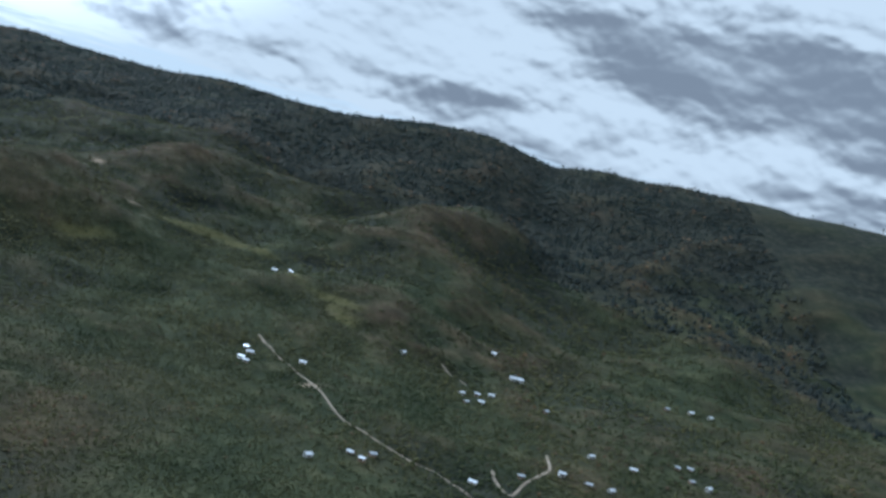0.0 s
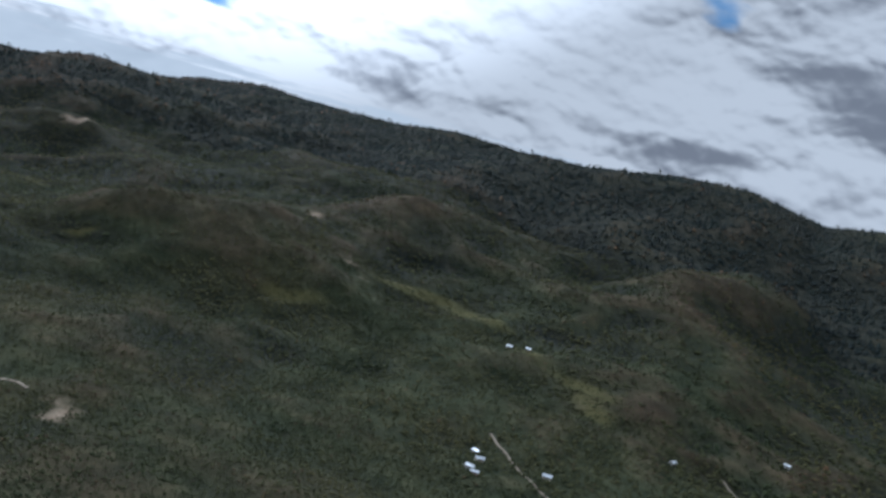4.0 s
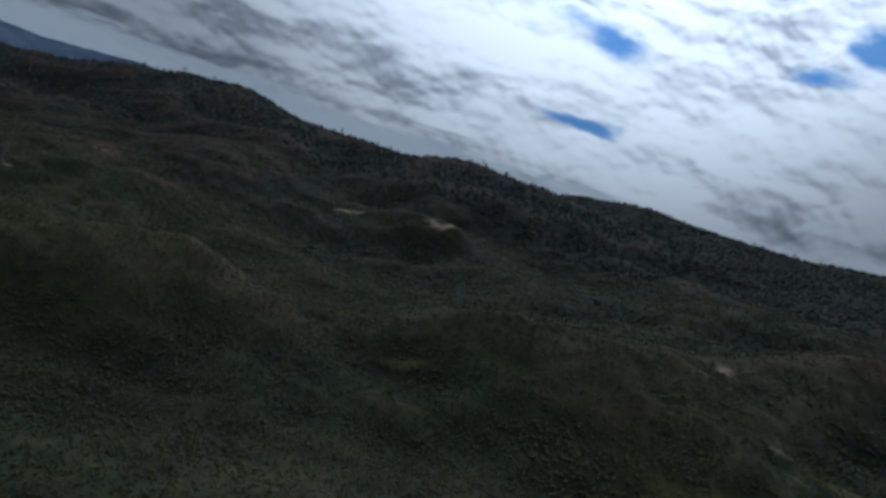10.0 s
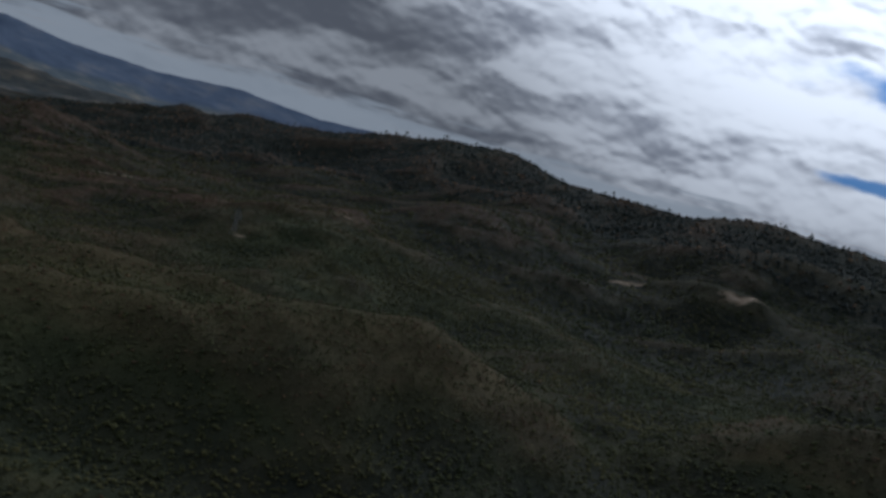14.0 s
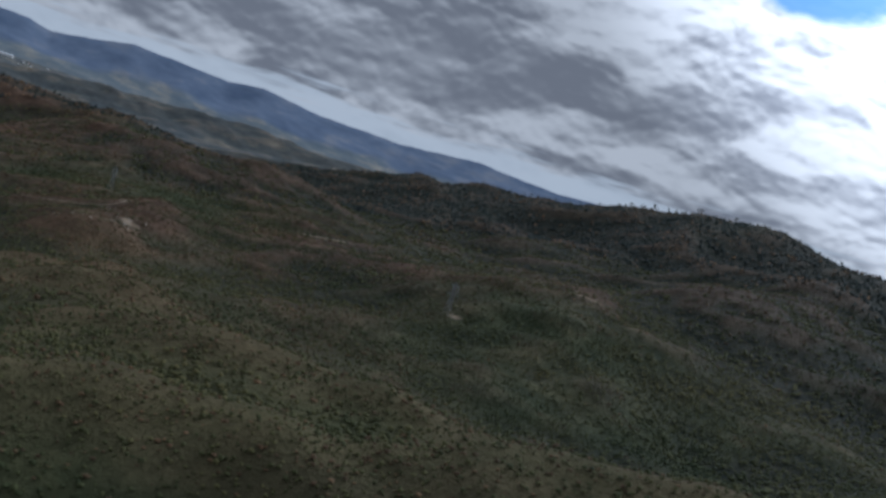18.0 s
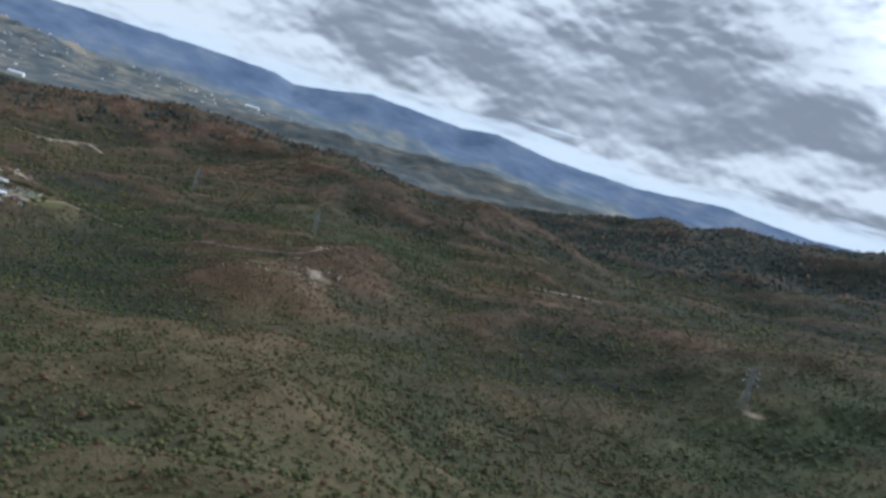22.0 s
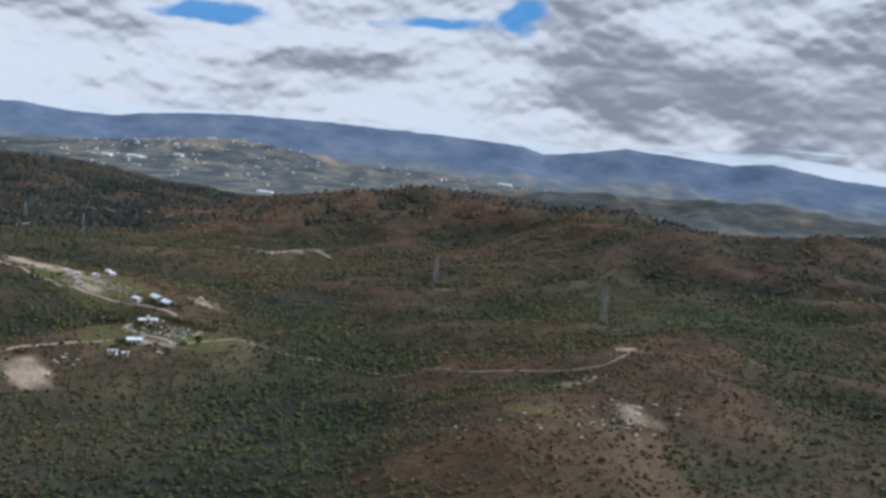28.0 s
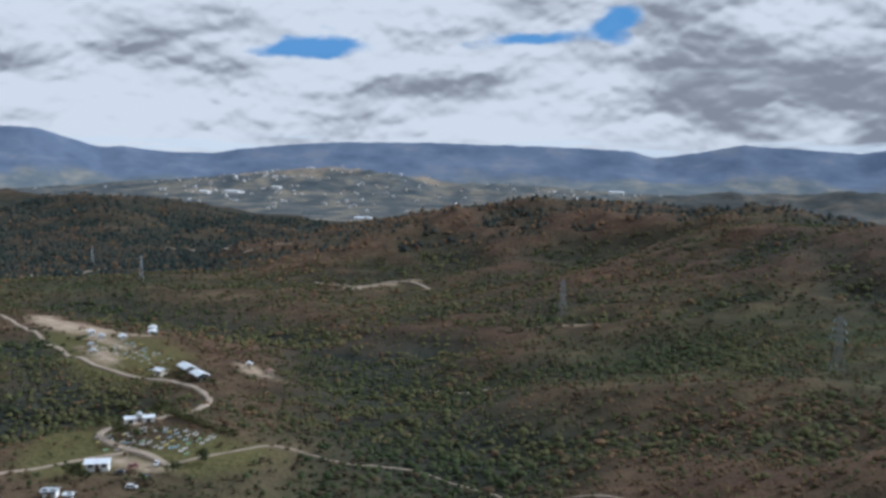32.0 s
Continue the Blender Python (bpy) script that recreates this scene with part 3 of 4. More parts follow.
def cover(x, y):
    """How dry the scrub is, and where fields, bare soil, dark woods and the haze-coloured far land lie, from 0 to 1."""
    broken = fractal(x, y, 260, 3, 91)
    dry = np.clip(np.clip((-x - 740) / 340, 0, 1) * 0.68 + 0.08 + 0.55 * broken * np.clip((-x - 450) / 450, 0.35, 1), 0, 1)
    field, bare = np.zeros(x.shape), np.zeros(x.shape)
    for f in FIELDS:
        field = np.maximum(field, disc(x, y, *f))
    field = np.maximum(field, 0.45 * hollow(x, y, [p[:2] for p in SPUR[1:-1]], 20) * np.clip(0.75 + broken, 0, 1))   # grassy brow, its sunlit edge put into the colour
    field = np.maximum(field, 0.34 * hollow(x, y, [p[:2] for p in SPUR_WEST], 62) * np.clip(0.8 + 1.6 * broken, 0, 1))
    bare = np.maximum(bare, 0.8 * hollow(x, y, [p[:2] for p in TOWN_HILL[1:4]], 60) * np.clip(0.6 + 2 * broken, 0, 1))
    for f in BARE:
        bare = np.maximum(bare, disc(x, y, *f, soft=0.15))
    forest = np.clip((y - np.interp(x, (-1800, -1100, -800, -500, -250, 0), (790, 770, 820, 850, 980, 1000))) / 260 + 0.5 * broken, 0, 1)
    forest = np.maximum(forest, np.clip((-x - 1950) / 250, 0, 1) * np.clip((y + 1500) / 400, 0, 1))
    forest = np.maximum(forest, 0.75 * np.clip((-x - 1200) / 150, 0, 1) * np.clip((y - 640) / 90 + broken, 0, 1))
    forest = np.maximum(forest, 0.8 * np.clip((-x - 1400) / 120, 0, 1) * np.clip((360 - y) / 120 + broken, 0, 1))
    for line, depth, half in HOLLOWS:
        forest = np.maximum(forest, 0.75 * hollow(x, y, line, half * 0.8))
    forest = np.maximum(forest, 0.75 * hollow(x, y, [p[:2] for p in PLATEAU[2:]], 80))
    forest = np.maximum(forest, np.clip(1.5 * fractal(x, y, 150, 3, 57) - 0.25, 0, 0.65))
    forest = np.maximum(forest, hollow(x, y, [(-1055, 402), (-1110, 418), (-1160, 422), (-1195, 398), (-1240, 362)], 20))
    wooded = np.maximum(hollow(x, y, [p[:2] for p in BLUE_RIDGE], 260), hollow(x, y, [p[:2] for p in DARK_HILL], 220))
    forest = np.maximum(forest, np.clip(1.4 * wooded, 0, 1))
    # the haze-tinted far colour also lies thinly over the two far ridges
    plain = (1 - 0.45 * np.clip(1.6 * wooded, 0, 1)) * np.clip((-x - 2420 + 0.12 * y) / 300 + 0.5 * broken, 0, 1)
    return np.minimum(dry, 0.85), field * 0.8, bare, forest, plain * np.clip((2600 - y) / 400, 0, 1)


AXIS_X, AXIS_Y = -850 + warped(540, 4750, 0.12), 700 + warped(470, 4300, 0.12)
GX, GY = np.meshgrid(AXIS_X, AXIS_Y)
GZ = height(GX, GY)


def on_grid(values, x, y):
    """Values of the ground's grid, between its points."""
    u, v = np.interp(x, AXIS_X, np.arange(len(AXIS_X))), np.interp(y, AXIS_Y, np.arange(len(AXIS_Y)))
    i, j = np.minimum(u.astype(int), len(AXIS_X) - 2), np.minimum(v.astype(int), len(AXIS_Y) - 2)
    u, v = u - i, v - j
    return (values[j, i] * (1 - u) + values[j, i + 1] * u) * (1 - v) + (values[j + 1, i] * (1 - u) + values[j + 1, i + 1] * u) * v


def dip_depth(x, y):
    """Over 0 in gullies and at the feet of slopes, where the trees crowd and the ground is coloured darker; under 0 on
    the crests, where dry grass grows.
    """
    here, total = on_grid(GZ, x, y), 0
    for reach, weight in ((22, 0.22), (48, 0.16)):
        ring = sum(on_grid(GZ, x + reach * math.cos(a), y + reach * math.sin(a)) for a in np.arange(0, 6.2, 0.7854)) / 8
        total = total + weight * (ring - here)
    return np.clip(total, -1, 1)
ground_mesh = sheet("ground", GX, GY, GZ, GROUND)
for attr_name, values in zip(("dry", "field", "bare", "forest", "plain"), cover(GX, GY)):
    # relief put into the colour: gullies darker with woods, crests paler with dry grass
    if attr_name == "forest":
        values = np.clip(values + 0.5 * dip_depth(GX, GY), 0, 1)
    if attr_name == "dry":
        values = np.clip(values - 0.3 * dip_depth(GX, GY), 0, 1)
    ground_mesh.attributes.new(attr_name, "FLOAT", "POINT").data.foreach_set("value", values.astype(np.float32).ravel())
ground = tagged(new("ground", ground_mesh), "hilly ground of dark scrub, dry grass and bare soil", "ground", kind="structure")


# ---- the far range, a plain backdrop of distance ----
def far_material():
    mat, nt, bsdf = material("far_blue_range")
    p = position(nt)
    # the haze of distance is painted into this blue
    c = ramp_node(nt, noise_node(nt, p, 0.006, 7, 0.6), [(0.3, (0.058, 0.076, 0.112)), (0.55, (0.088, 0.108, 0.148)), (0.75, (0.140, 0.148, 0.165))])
    # lower slopes coloured like the pale hazy plain, to fit the camera's view
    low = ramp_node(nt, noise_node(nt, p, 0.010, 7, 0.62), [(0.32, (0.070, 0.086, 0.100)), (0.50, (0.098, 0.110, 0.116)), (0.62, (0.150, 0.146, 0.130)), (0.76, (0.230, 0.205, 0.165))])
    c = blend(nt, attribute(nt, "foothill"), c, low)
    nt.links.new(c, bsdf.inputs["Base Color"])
    # the range gives off its own colour, a glow standing in for bright haze
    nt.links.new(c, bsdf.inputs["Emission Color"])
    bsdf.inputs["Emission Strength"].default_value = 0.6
    bsdf.inputs["Roughness"].default_value = 1.0
    bsdf.inputs["Specular IOR Level"].default_value = 0.0
    return mat


RA, RR = np.meshgrid(np.radians(np.linspace(34, 152, 700)), np.linspace(3560, 4700, 90))
RX, RY = MIDDLE[0] - RR * np.sin(RA), MIDDLE[1] + RR * np.cos(RA)
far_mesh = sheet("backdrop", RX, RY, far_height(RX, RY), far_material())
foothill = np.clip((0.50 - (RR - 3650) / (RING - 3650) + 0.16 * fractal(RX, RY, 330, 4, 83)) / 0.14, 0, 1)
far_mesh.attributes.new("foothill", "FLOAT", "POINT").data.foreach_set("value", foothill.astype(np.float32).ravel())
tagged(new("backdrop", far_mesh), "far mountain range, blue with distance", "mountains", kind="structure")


# ---- scrub and woods ----
FLIGHT = [(0, 0), (-38, 170), (-110, 320), (-210, 445), (-315, 525), (-400, 567), (-543, 605), (-723, 613), (-866, 597)]
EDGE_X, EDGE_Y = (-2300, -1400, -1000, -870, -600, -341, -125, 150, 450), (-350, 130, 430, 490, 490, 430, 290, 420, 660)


KNOB = [(0, 0, 1), *((math.cos(a), math.sin(a), 0.3) for a in np.arange(5) * 1.2566), *((0.75 * math.cos(a + 0.628), 0.75 * math.sin(a + 0.628), -0.75) for a in np.arange(5) * 1.2566)]
KNOB_FACES = [*((0, i + 1, (i + 1) % 5 + 1) for i in range(5)), *((i + 1, i + 6, (i + 1) % 5 + 1) for i in range(5))]


def crown_template(rng, knobs, sprays, tall):
    """A ragged crown: uneven leafy clumps of several sizes, open underneath, with loose sprays of leaves between them."""
    v, f = [], []
    if not knobs:
        # far off, a whole crown is one uneven mound
        ring = [(0.5 * rng.uniform(0.7, 1.25) * math.cos(a), 0.5 * rng.uniform(0.7, 1.25) * math.sin(a), rng.uniform(0, 0.25) * tall) for a in np.arange(6) * 1.0472]
        return np.array([(rng.normal() * 0.08, rng.normal() * 0.08, tall), *ring]), np.array([(0, i + 1, (i + 1) % 6 + 1) for i in range(6)])
    for k in range(knobs):
        a, r = rng.uniform(0, 2 * np.pi), (0.0 if knobs == 1 else rng.uniform(0.12, 0.34))
        size = rng.uniform(0.40, 0.52) if knobs == 1 else rng.uniform(0.2, 0.36)
        c = np.array([r * np.cos(a), r * np.sin(a), tall * rng.uniform(0.4, 0.75)])
        f += [tuple(i + len(v) for i in t) for t in KNOB_FACES]
        v += list(c + np.array(KNOB) * rng.uniform(0.62, 1.3, (11, 1)) * size * np.array([1, 1, 0.85 * tall]))
    for _ in range(sprays):
        a, r, z = rng.uniform(0, 2 * np.pi), rng.uniform(0.2, 0.5), rng.uniform(0.2, 0.95)
        c = np.array([r * np.cos(a), r * np.sin(a), z * tall])
        f.append((len(v), len(v) + 1, len(v) + 2))
        v += list(c + rng.normal(size=(3, 3)) * 0.085)
    return np.array(v), np.array(f)


def scatter(name, label, x, y, size, mat, rng, knobs, sprays, tall, kinds=14):
    z = height(x, y)
    verts, faces, base = [], [], 0
    pick, turn = rng.integers(0, kinds, len(x)), rng.uniform(0, 2 * np.pi, len(x))
    for k in range(kinds):
        w = pick == k
        t, f = crown_template(rng, knobs, sprays, tall)
        c, s = np.cos(turn[w])[:, None], np.sin(turn[w])[:, None]
        sz, hz = size[w][:, None], (size[w] * rng.uniform(0.7, 1.25, w.sum()))[:, None]
        verts.append(np.stack([x[w][:, None] + sz * (t[:, 0] * c - t[:, 1] * s), y[w][:, None] + sz * (t[:, 0] * s + t[:, 1] * c), z[w][:, None] - 0.1 + hz * t[:, 2]], -1).reshape(-1, 3))
        faces.append((f[None] + (base + np.arange(w.sum()) * len(t))[:, None, None]).reshape(-1, 3))
        base += w.sum() * len(t)
    me = bpy.data.meshes.new(name)
    fill(me, np.concatenate(verts), np.concatenate(faces))
    me.polygons.foreach_set("use_smooth", np.ones(len(me.polygons), bool))
    me.materials.append(mat)
    return tagged(new(name, me), label, "scrub", kind="stuff")


def woods():
    rng = np.random.default_rng(5)

    def grow(n, top, low, high, dense, size_low, size_high, knobs, sprays, names):
        x, y = rng.uniform(-2300, 480, n), rng.uniform(-200, top, n)
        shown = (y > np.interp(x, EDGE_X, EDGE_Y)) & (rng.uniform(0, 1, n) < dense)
        x, y = x[shown], y[shown]
        d = np.full(len(x), 1e12)
        for px, py in FLIGHT:
            d = np.minimum(d, (x - px) ** 2 + (y - py) ** 2)
        shown = (d > low ** 2) & (d < high ** 2)
        x, y = x[shown], y[shown]
        dry, field, bare, forest, plain = cover(x, y)
        dip = dip_depth(x, y)
        forest, dry = np.clip(forest + 0.45 * dip, 0, 1), np.clip(dry - 0.25 * dip, 0, 1)
        thick = np.clip(0.60 + 0.85 * fractal(x, y, 60, 3, 17) + 0.35 * forest + 0.30 * dip + 0.2 * np.clip((x + 900) / 250, 0, 1), 0.62 if high < 300 else 0.42, 1)
        chance = thick * (1 - 0.93 * np.clip(1.55 * (field * 1.25 - 0.5), 0, 1)) * (1 - bare) * (1 - 0.25 * dry)
        keep = (rng.uniform(0, 1, len(x)) < chance) & ~beside_road(x, y)
        x, y, dip, dry = x[keep], y[keep], dip[keep], (dry * (1 - 0.8 * forest))[keep]
        size = size_low + (size_high - size_low) * rng.uniform(0, 1, len(x)) ** 1.6 * (1 + 0.5 * (rng.uniform(0, 1, len(x)) > 0.94)) * (1 + 0.3 * np.clip(dip, -0.6, 1))
        browned = rng.uniform(0, 1, len(x)) < dry * 0.75
        for which, name, label, mat, tall in ((~browned, names[0], names[1], LEAF_HAZED if not knobs else LEAF_GREEN, 0.85), (browned, names[2], names[3], LEAF_DRY, 0.75)):
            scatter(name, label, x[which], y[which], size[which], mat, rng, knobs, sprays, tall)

    grow(1500000, 950, 0, 210, 0.98, 0.6, 1.7, 1, 3, ("near_scrub", "dark green scrub and bushes on the nearest slopes", "near_dry_scrub", "brownish dry scrub on the nearest slopes"))
    grow(1300000, 1150, 210, 420, 0.85, 0.9, 2.2, 1, 1, ("scrub", "dark green scrub and bushes on the near slopes", "dry_scrub", "brownish dry scrub on the near slopes"))
    grow(620000, 1460, 420, 800, 0.6, 1.6, 3.4, 1, 0, ("mid_scrub", "dark green woods across the valley", "mid_dry_scrub", "brownish dry woods across the valley"))
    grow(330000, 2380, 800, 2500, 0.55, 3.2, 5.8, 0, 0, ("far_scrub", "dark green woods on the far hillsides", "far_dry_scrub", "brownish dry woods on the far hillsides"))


woods()


# ---- building blocks ----
def part(name, bm, mat, parent, label="", smooth=False):
    me = bpy.data.meshes.new(name)
    bm.to_mesh(me)
    bm.free()
    me.materials.append(mat)
    if smooth:
        me.polygons.foreach_set("use_smooth", np.ones(len(me.polygons), bool))
    ob = new(name, me)
    ob.parent = parent
    if label:
        ob["label"] = label
    return ob


def thing(name, label, category, group=""):
    return tagged(new(name), label, category, group)


def box(bm, x0, y0, z0, x1, y1, z1, bevel=0.0):
    r = bmesh.ops.create_cube(bm, size=1)
    bmesh.ops.scale(bm, vec=(x1 - x0, y1 - y0, z1 - z0), verts=r["verts"])
    bmesh.ops.translate(bm, vec=((x0 + x1) / 2, (y0 + y1) / 2, (z0 + z1) / 2), verts=r["verts"])
    if bevel:
        edges = list({e for v in r["verts"] for e in v.link_edges})
        bmesh.ops.bevel(bm, geom=edges, offset=bevel, segments=2, affect="EDGES")
    return bm


def block(*a, **k):
    return box(bmesh.new(), *a, **k)


def bar(bm, a, b, w):
    """A square steel bar from a to b."""
    a, b = Vector(a), Vector(b)
    d = (b - a).normalized()
    side = d.orthogonal().normalized() * w / 2
    up = d.cross(side)
    rings = [[bm.verts.new(p + s * side + u * up) for s, u in ((1, 1), (-1, 1), (-1, -1), (1, -1))] for p in (a, b)]
    for i in range(4):
        bm.faces.new((rings[0][i], rings[0][(i + 1) % 4], rings[1][(i + 1) % 4], rings[1][i]))
    bm.faces.new(rings[0][::-1])
    bm.faces.new(rings[1])
    return bm


def roof_slab(length, run, rise, over, thick, waves):
    """One slope of a corrugated sheet roof, from the ridge at y = 0 down to y = run."""
    bm = bmesh.new()
    n = waves * 2
    xs = np.linspace(-length / 2 - over, length / 2 + over, n + 1)
    grow = (run + over) / run
    rows = []
    for y, z in ((0, rise), (run * grow, rise - rise * grow)):
        rows.append([(bm.verts.new((x, y, z + 0.05 * (i % 2) + thick)), bm.verts.new((x, y, z))) for i, x in enumerate(xs)])
    for i in range(n):
        (a, a2), (b, b2), (c, c2), (d, d2) = rows[0][i], rows[0][i + 1], rows[1][i + 1], rows[1][i]
        bm.faces.new((a, d, c, b))
        bm.faces.new((a2, b2, c2, d2))
        bm.faces.new((d, d2, c2, c))
        bm.faces.new((b, b2, a2, a))
    for k in (0, n):
        (a, a2), (d, d2) = rows[0][k], rows[1][k]
        bm.faces.new((a, a2, d2, d))
    bmesh.ops.recalc_face_normals(bm, faces=bm.faces)
    return bm


ROOF_WHITE = plain_material("white_sheet_roof", (0.62, 0.64, 0.66), (0.80, 0.82, 0.83), 0.6, 0.35, 0.3, 0.1)
ROOF_GREY = plain_material("grey_sheet_roof", (0.38, 0.40, 0.42), (0.56, 0.58, 0.60), 0.5, 0.4, 0.4, 0.1)
ROOF_RUST = plain_material("rusty_sheet_roof", (0.22, 0.12, 0.08), (0.40, 0.26, 0.20), 0.8, 0.7, 0.1, 0.2)
WALL_WHITE = plain_material("whitewashed_wall", (0.55, 0.53, 0.49), (0.74, 0.73, 0.70), 0.7, 0.9)
WALL_CREAM = plain_material("cream_plaster_wall", (0.42, 0.36, 0.27), (0.60, 0.53, 0.42), 0.7, 0.9)
WALL_ADOBE = plain_material("adobe_wall", (0.26, 0.17, 0.11), (0.38, 0.27, 0.18), 0.9, 0.95)
WOOD_DARK = plain_material("dark_wood", (0.06, 0.04, 0.025), (0.14, 0.09, 0.06), 2.0, 0.8)
GLASS_DARK = plain_material("dark_window_glass", (0.02, 0.025, 0.03), (0.05, 0.055, 0.06), 1.0, 0.12)
CONCRETE = plain_material("pale_concrete", (0.40, 0.38, 0.35), (0.58, 0.56, 0.52), 0.8, 0.9)
STEEL = plain_material("galvanised_steel", (0.20, 0.21, 0.22), (0.30, 0.31, 0.32), 1.5, 0.6, 0.3, 0.1)
ROAD_DIRT = plain_material("pale_dirt_road", (0.17, 0.125, 0.085), (0.34, 0.27, 0.20), 0.25, 0.95, 0, 0.5, 7)
TRACK_DIRT = plain_material("dull_dirt_track", (0.150, 0.114, 0.078), (0.32, 0.255, 0.185), 0.25, 0.95, 0, 0.5, 7)
ROCK_PALE = plain_material("pale_rock", (0.28, 0.24, 0.19), (0.50, 0.45, 0.38), 0.5, 0.95, 0, 0.8)
BARK = plain_material("bark", (0.07, 0.05, 0.035), (0.16, 0.12, 0.09), 2.0, 0.95)


# ---- roads ----
def ribbon(name, line, width):
    d = np.gradient(line, axis=0)
    d /= np.maximum(np.hypot(d[:, 0], d[:, 1])[:, None], 1e-6)
    side = np.stack([-d[:, 1], d[:, 0]], 1)
    cols = (-0.62, -0.5, -0.25, 0.0, 0.25, 0.5, 0.62)
    wide = width * (1 + 0.22 * grad_noise(np.arange(len(line)) / 5.0, np.full(len(line), width), 3))
    X = np.stack([line[:, 0] + side[:, 0] * wide * c for c in cols], 1)
    Y = np.stack([line[:, 1] + side[:, 1] * wide * c for c in cols], 1)
    Z = height(X, Y)
    mid = Z[:, 1:-1].max(1, keepdims=True)
    Z[:, 1:-1] = 0.35 * Z[:, 1:-1] + 0.65 * mid + 0.3
    Z[:, 2] -= 0.05
    Z[:, 4] -= 0.05
    Z[:, 0] -= 0.4
    Z[:, -1] -= 0.4
    return tagged(new(name, sheet(name, X, Y, Z, ROAD_DIRT if name == "road" else TRACK_DIRT)), "pale unpaved road over the scrub ground" if name == "road" else "narrow pale dirt track through the scrub", "road", kind="structure")


for (road_name, road_width, _), road_line in zip(ROADS, LINES):
    ribbon(road_name, road_line, road_width)


# ---- houses ----
def house(label, length, depth, wall_h, rise, wall_mat, roof_mat, windows=2, group=""):
    h = thing("house", label, "house", group)
    t = 0.2
    for x0, y0, x1, y1 in ((-length / 2, -depth / 2, length / 2, -depth / 2 + t), (-length / 2, depth / 2 - t, length / 2, depth / 2), (-length / 2, -depth / 2 + t, -length / 2 + t, depth / 2 - t), (length / 2 - t, -depth / 2 + t, length / 2, depth / 2 - t)):
        part("wall", block(x0, y0, -1.2, x1, y1, wall_h), wall_mat, h)
    for s in (-1, 1):
        bm = bmesh.new()
        x = s * length / 2
        a = [bm.verts.new((x, -depth / 2, wall_h)), bm.verts.new((x, depth / 2, wall_h)), bm.verts.new((x, 0, wall_h + rise))]
        b = [bm.verts.new((v.co.x - s * t, v.co.y, v.co.z)) for v in a]
        bm.faces.new(a)
        bm.faces.new(b[::-1])
        for i in range(3):
            bm.faces.new((a[i], b[i], b[(i + 1) % 3], a[(i + 1) % 3]))
        bmesh.ops.recalc_face_normals(bm, faces=bm.faces)
        part("gable", bm, wall_mat, h)
    for s in (1, -1):
        bm = roof_slab(length, depth / 2, rise, 0.45, 0.05, max(8, int(length * 2)))
        if s < 0:
            bmesh.ops.rotate(bm, cent=(0, 0, 0), matrix=Matrix.Rotation(math.pi, 3, "Z"), verts=bm.verts)
        bmesh.ops.translate(bm, vec=(0, 0, wall_h + 0.03), verts=bm.verts)
        part("roof", bm, roof_mat, h)
    door = part("door", block(-0.4, -depth / 2 - 0.04, 0, 0.4, -depth / 2 + 0.02, min(1.95, wall_h * 0.85)), WOOD_DARK, h)
    part("door_handle", block(0.30, -depth / 2 - 0.09, 0.95, 0.38, -depth / 2 - 0.042, 1.03), STEEL, door)
    for k in range(windows):
        x = (-1) ** k * length * 0.3
        y = -depth / 2 if k < 2 else depth / 2
        o = -1 if k < 2 else 1
        w = part("window", block(x - 0.5, min(y, y + o * 0.03), 0.95, x + 0.5, max(y, y + o * 0.03), 1.85), GLASS_DARK, h)
        part("sill", block(x - 0.58, min(y, y + o * 0.12), 0.86, x + 0.58, max(y, y + o * 0.12), 0.945), CONCRETE, w)
    return h


def place(ob, x, y, turn, sink=0.0, scale=1.0):
    ob.matrix_basis = Matrix.Translation((x, y, spot(x, y) - sink)) @ Matrix.Rotation(radians(turn), 4, "Z") @ Matrix.Scale(scale, 4)
    return ob


def put_copy(ob, x, y, turn, sink=0.0):
    return copy_thing(ob, Matrix.Translation((x, y, spot(x, y) - sink)) @ Matrix.Rotation(radians(turn), 4, "Z"))


# the scattered farmhouses of the first valley
FARMS = [(-112, 867), (-98, 867), (-52, 664), (-90, 646), (-92, 672), (61, 714), (73, 721), (84, 727), (64, 693), (75, 700), (126, 726), (-25, 511), (-4, 528), (8, 534), (3, 522), (149, 645), (177, 639), (214, 670), (225, 676), (219, 648), (228, 638), (95, 567), (122, 588), (139, 585), (153, 585), (66, 543), (237, 814), (260, 822), (276, 819), (13, 760), (89, 838), (-88, 662), (-86, 640)]
farm_kinds = [house("small whitewashed farmhouse with a white sheet roof among scrub", 3.9, 2.8, 1.9, 0.7, WALL_WHITE, ROOF_WHITE, 3, "farmhouses in the valley"),
              house("small adobe farmhouse with a pale grey sheet roof", 3.5, 2.7, 1.8, 0.6, WALL_ADOBE, ROOF_GREY, 2, "farmhouses in the valley"),
              house("cream plastered farmhouse with a bright sheet roof", 4.4, 3.0, 1.9, 0.7, WALL_CREAM, ROOF_WHITE, 3, "farmhouses in the valley")]
farm_rng = random.Random(4)
for i, (fx, fy) in enumerate(FARMS):
    turn = farm_rng.uniform(-40, 40) + 15
    if i < 3:
        place(farm_kinds[i], fx, fy, turn)
    else:
        put_copy(farm_kinds[farm_rng.choice((0, 0, 1, 2))], fx, fy, turn)
place(house("long whitewashed farm building with a broad white roof", 10.5, 4.4, 2.5, 1.0, WALL_WHITE, ROOF_WHITE, 4), 107, 791, 5)

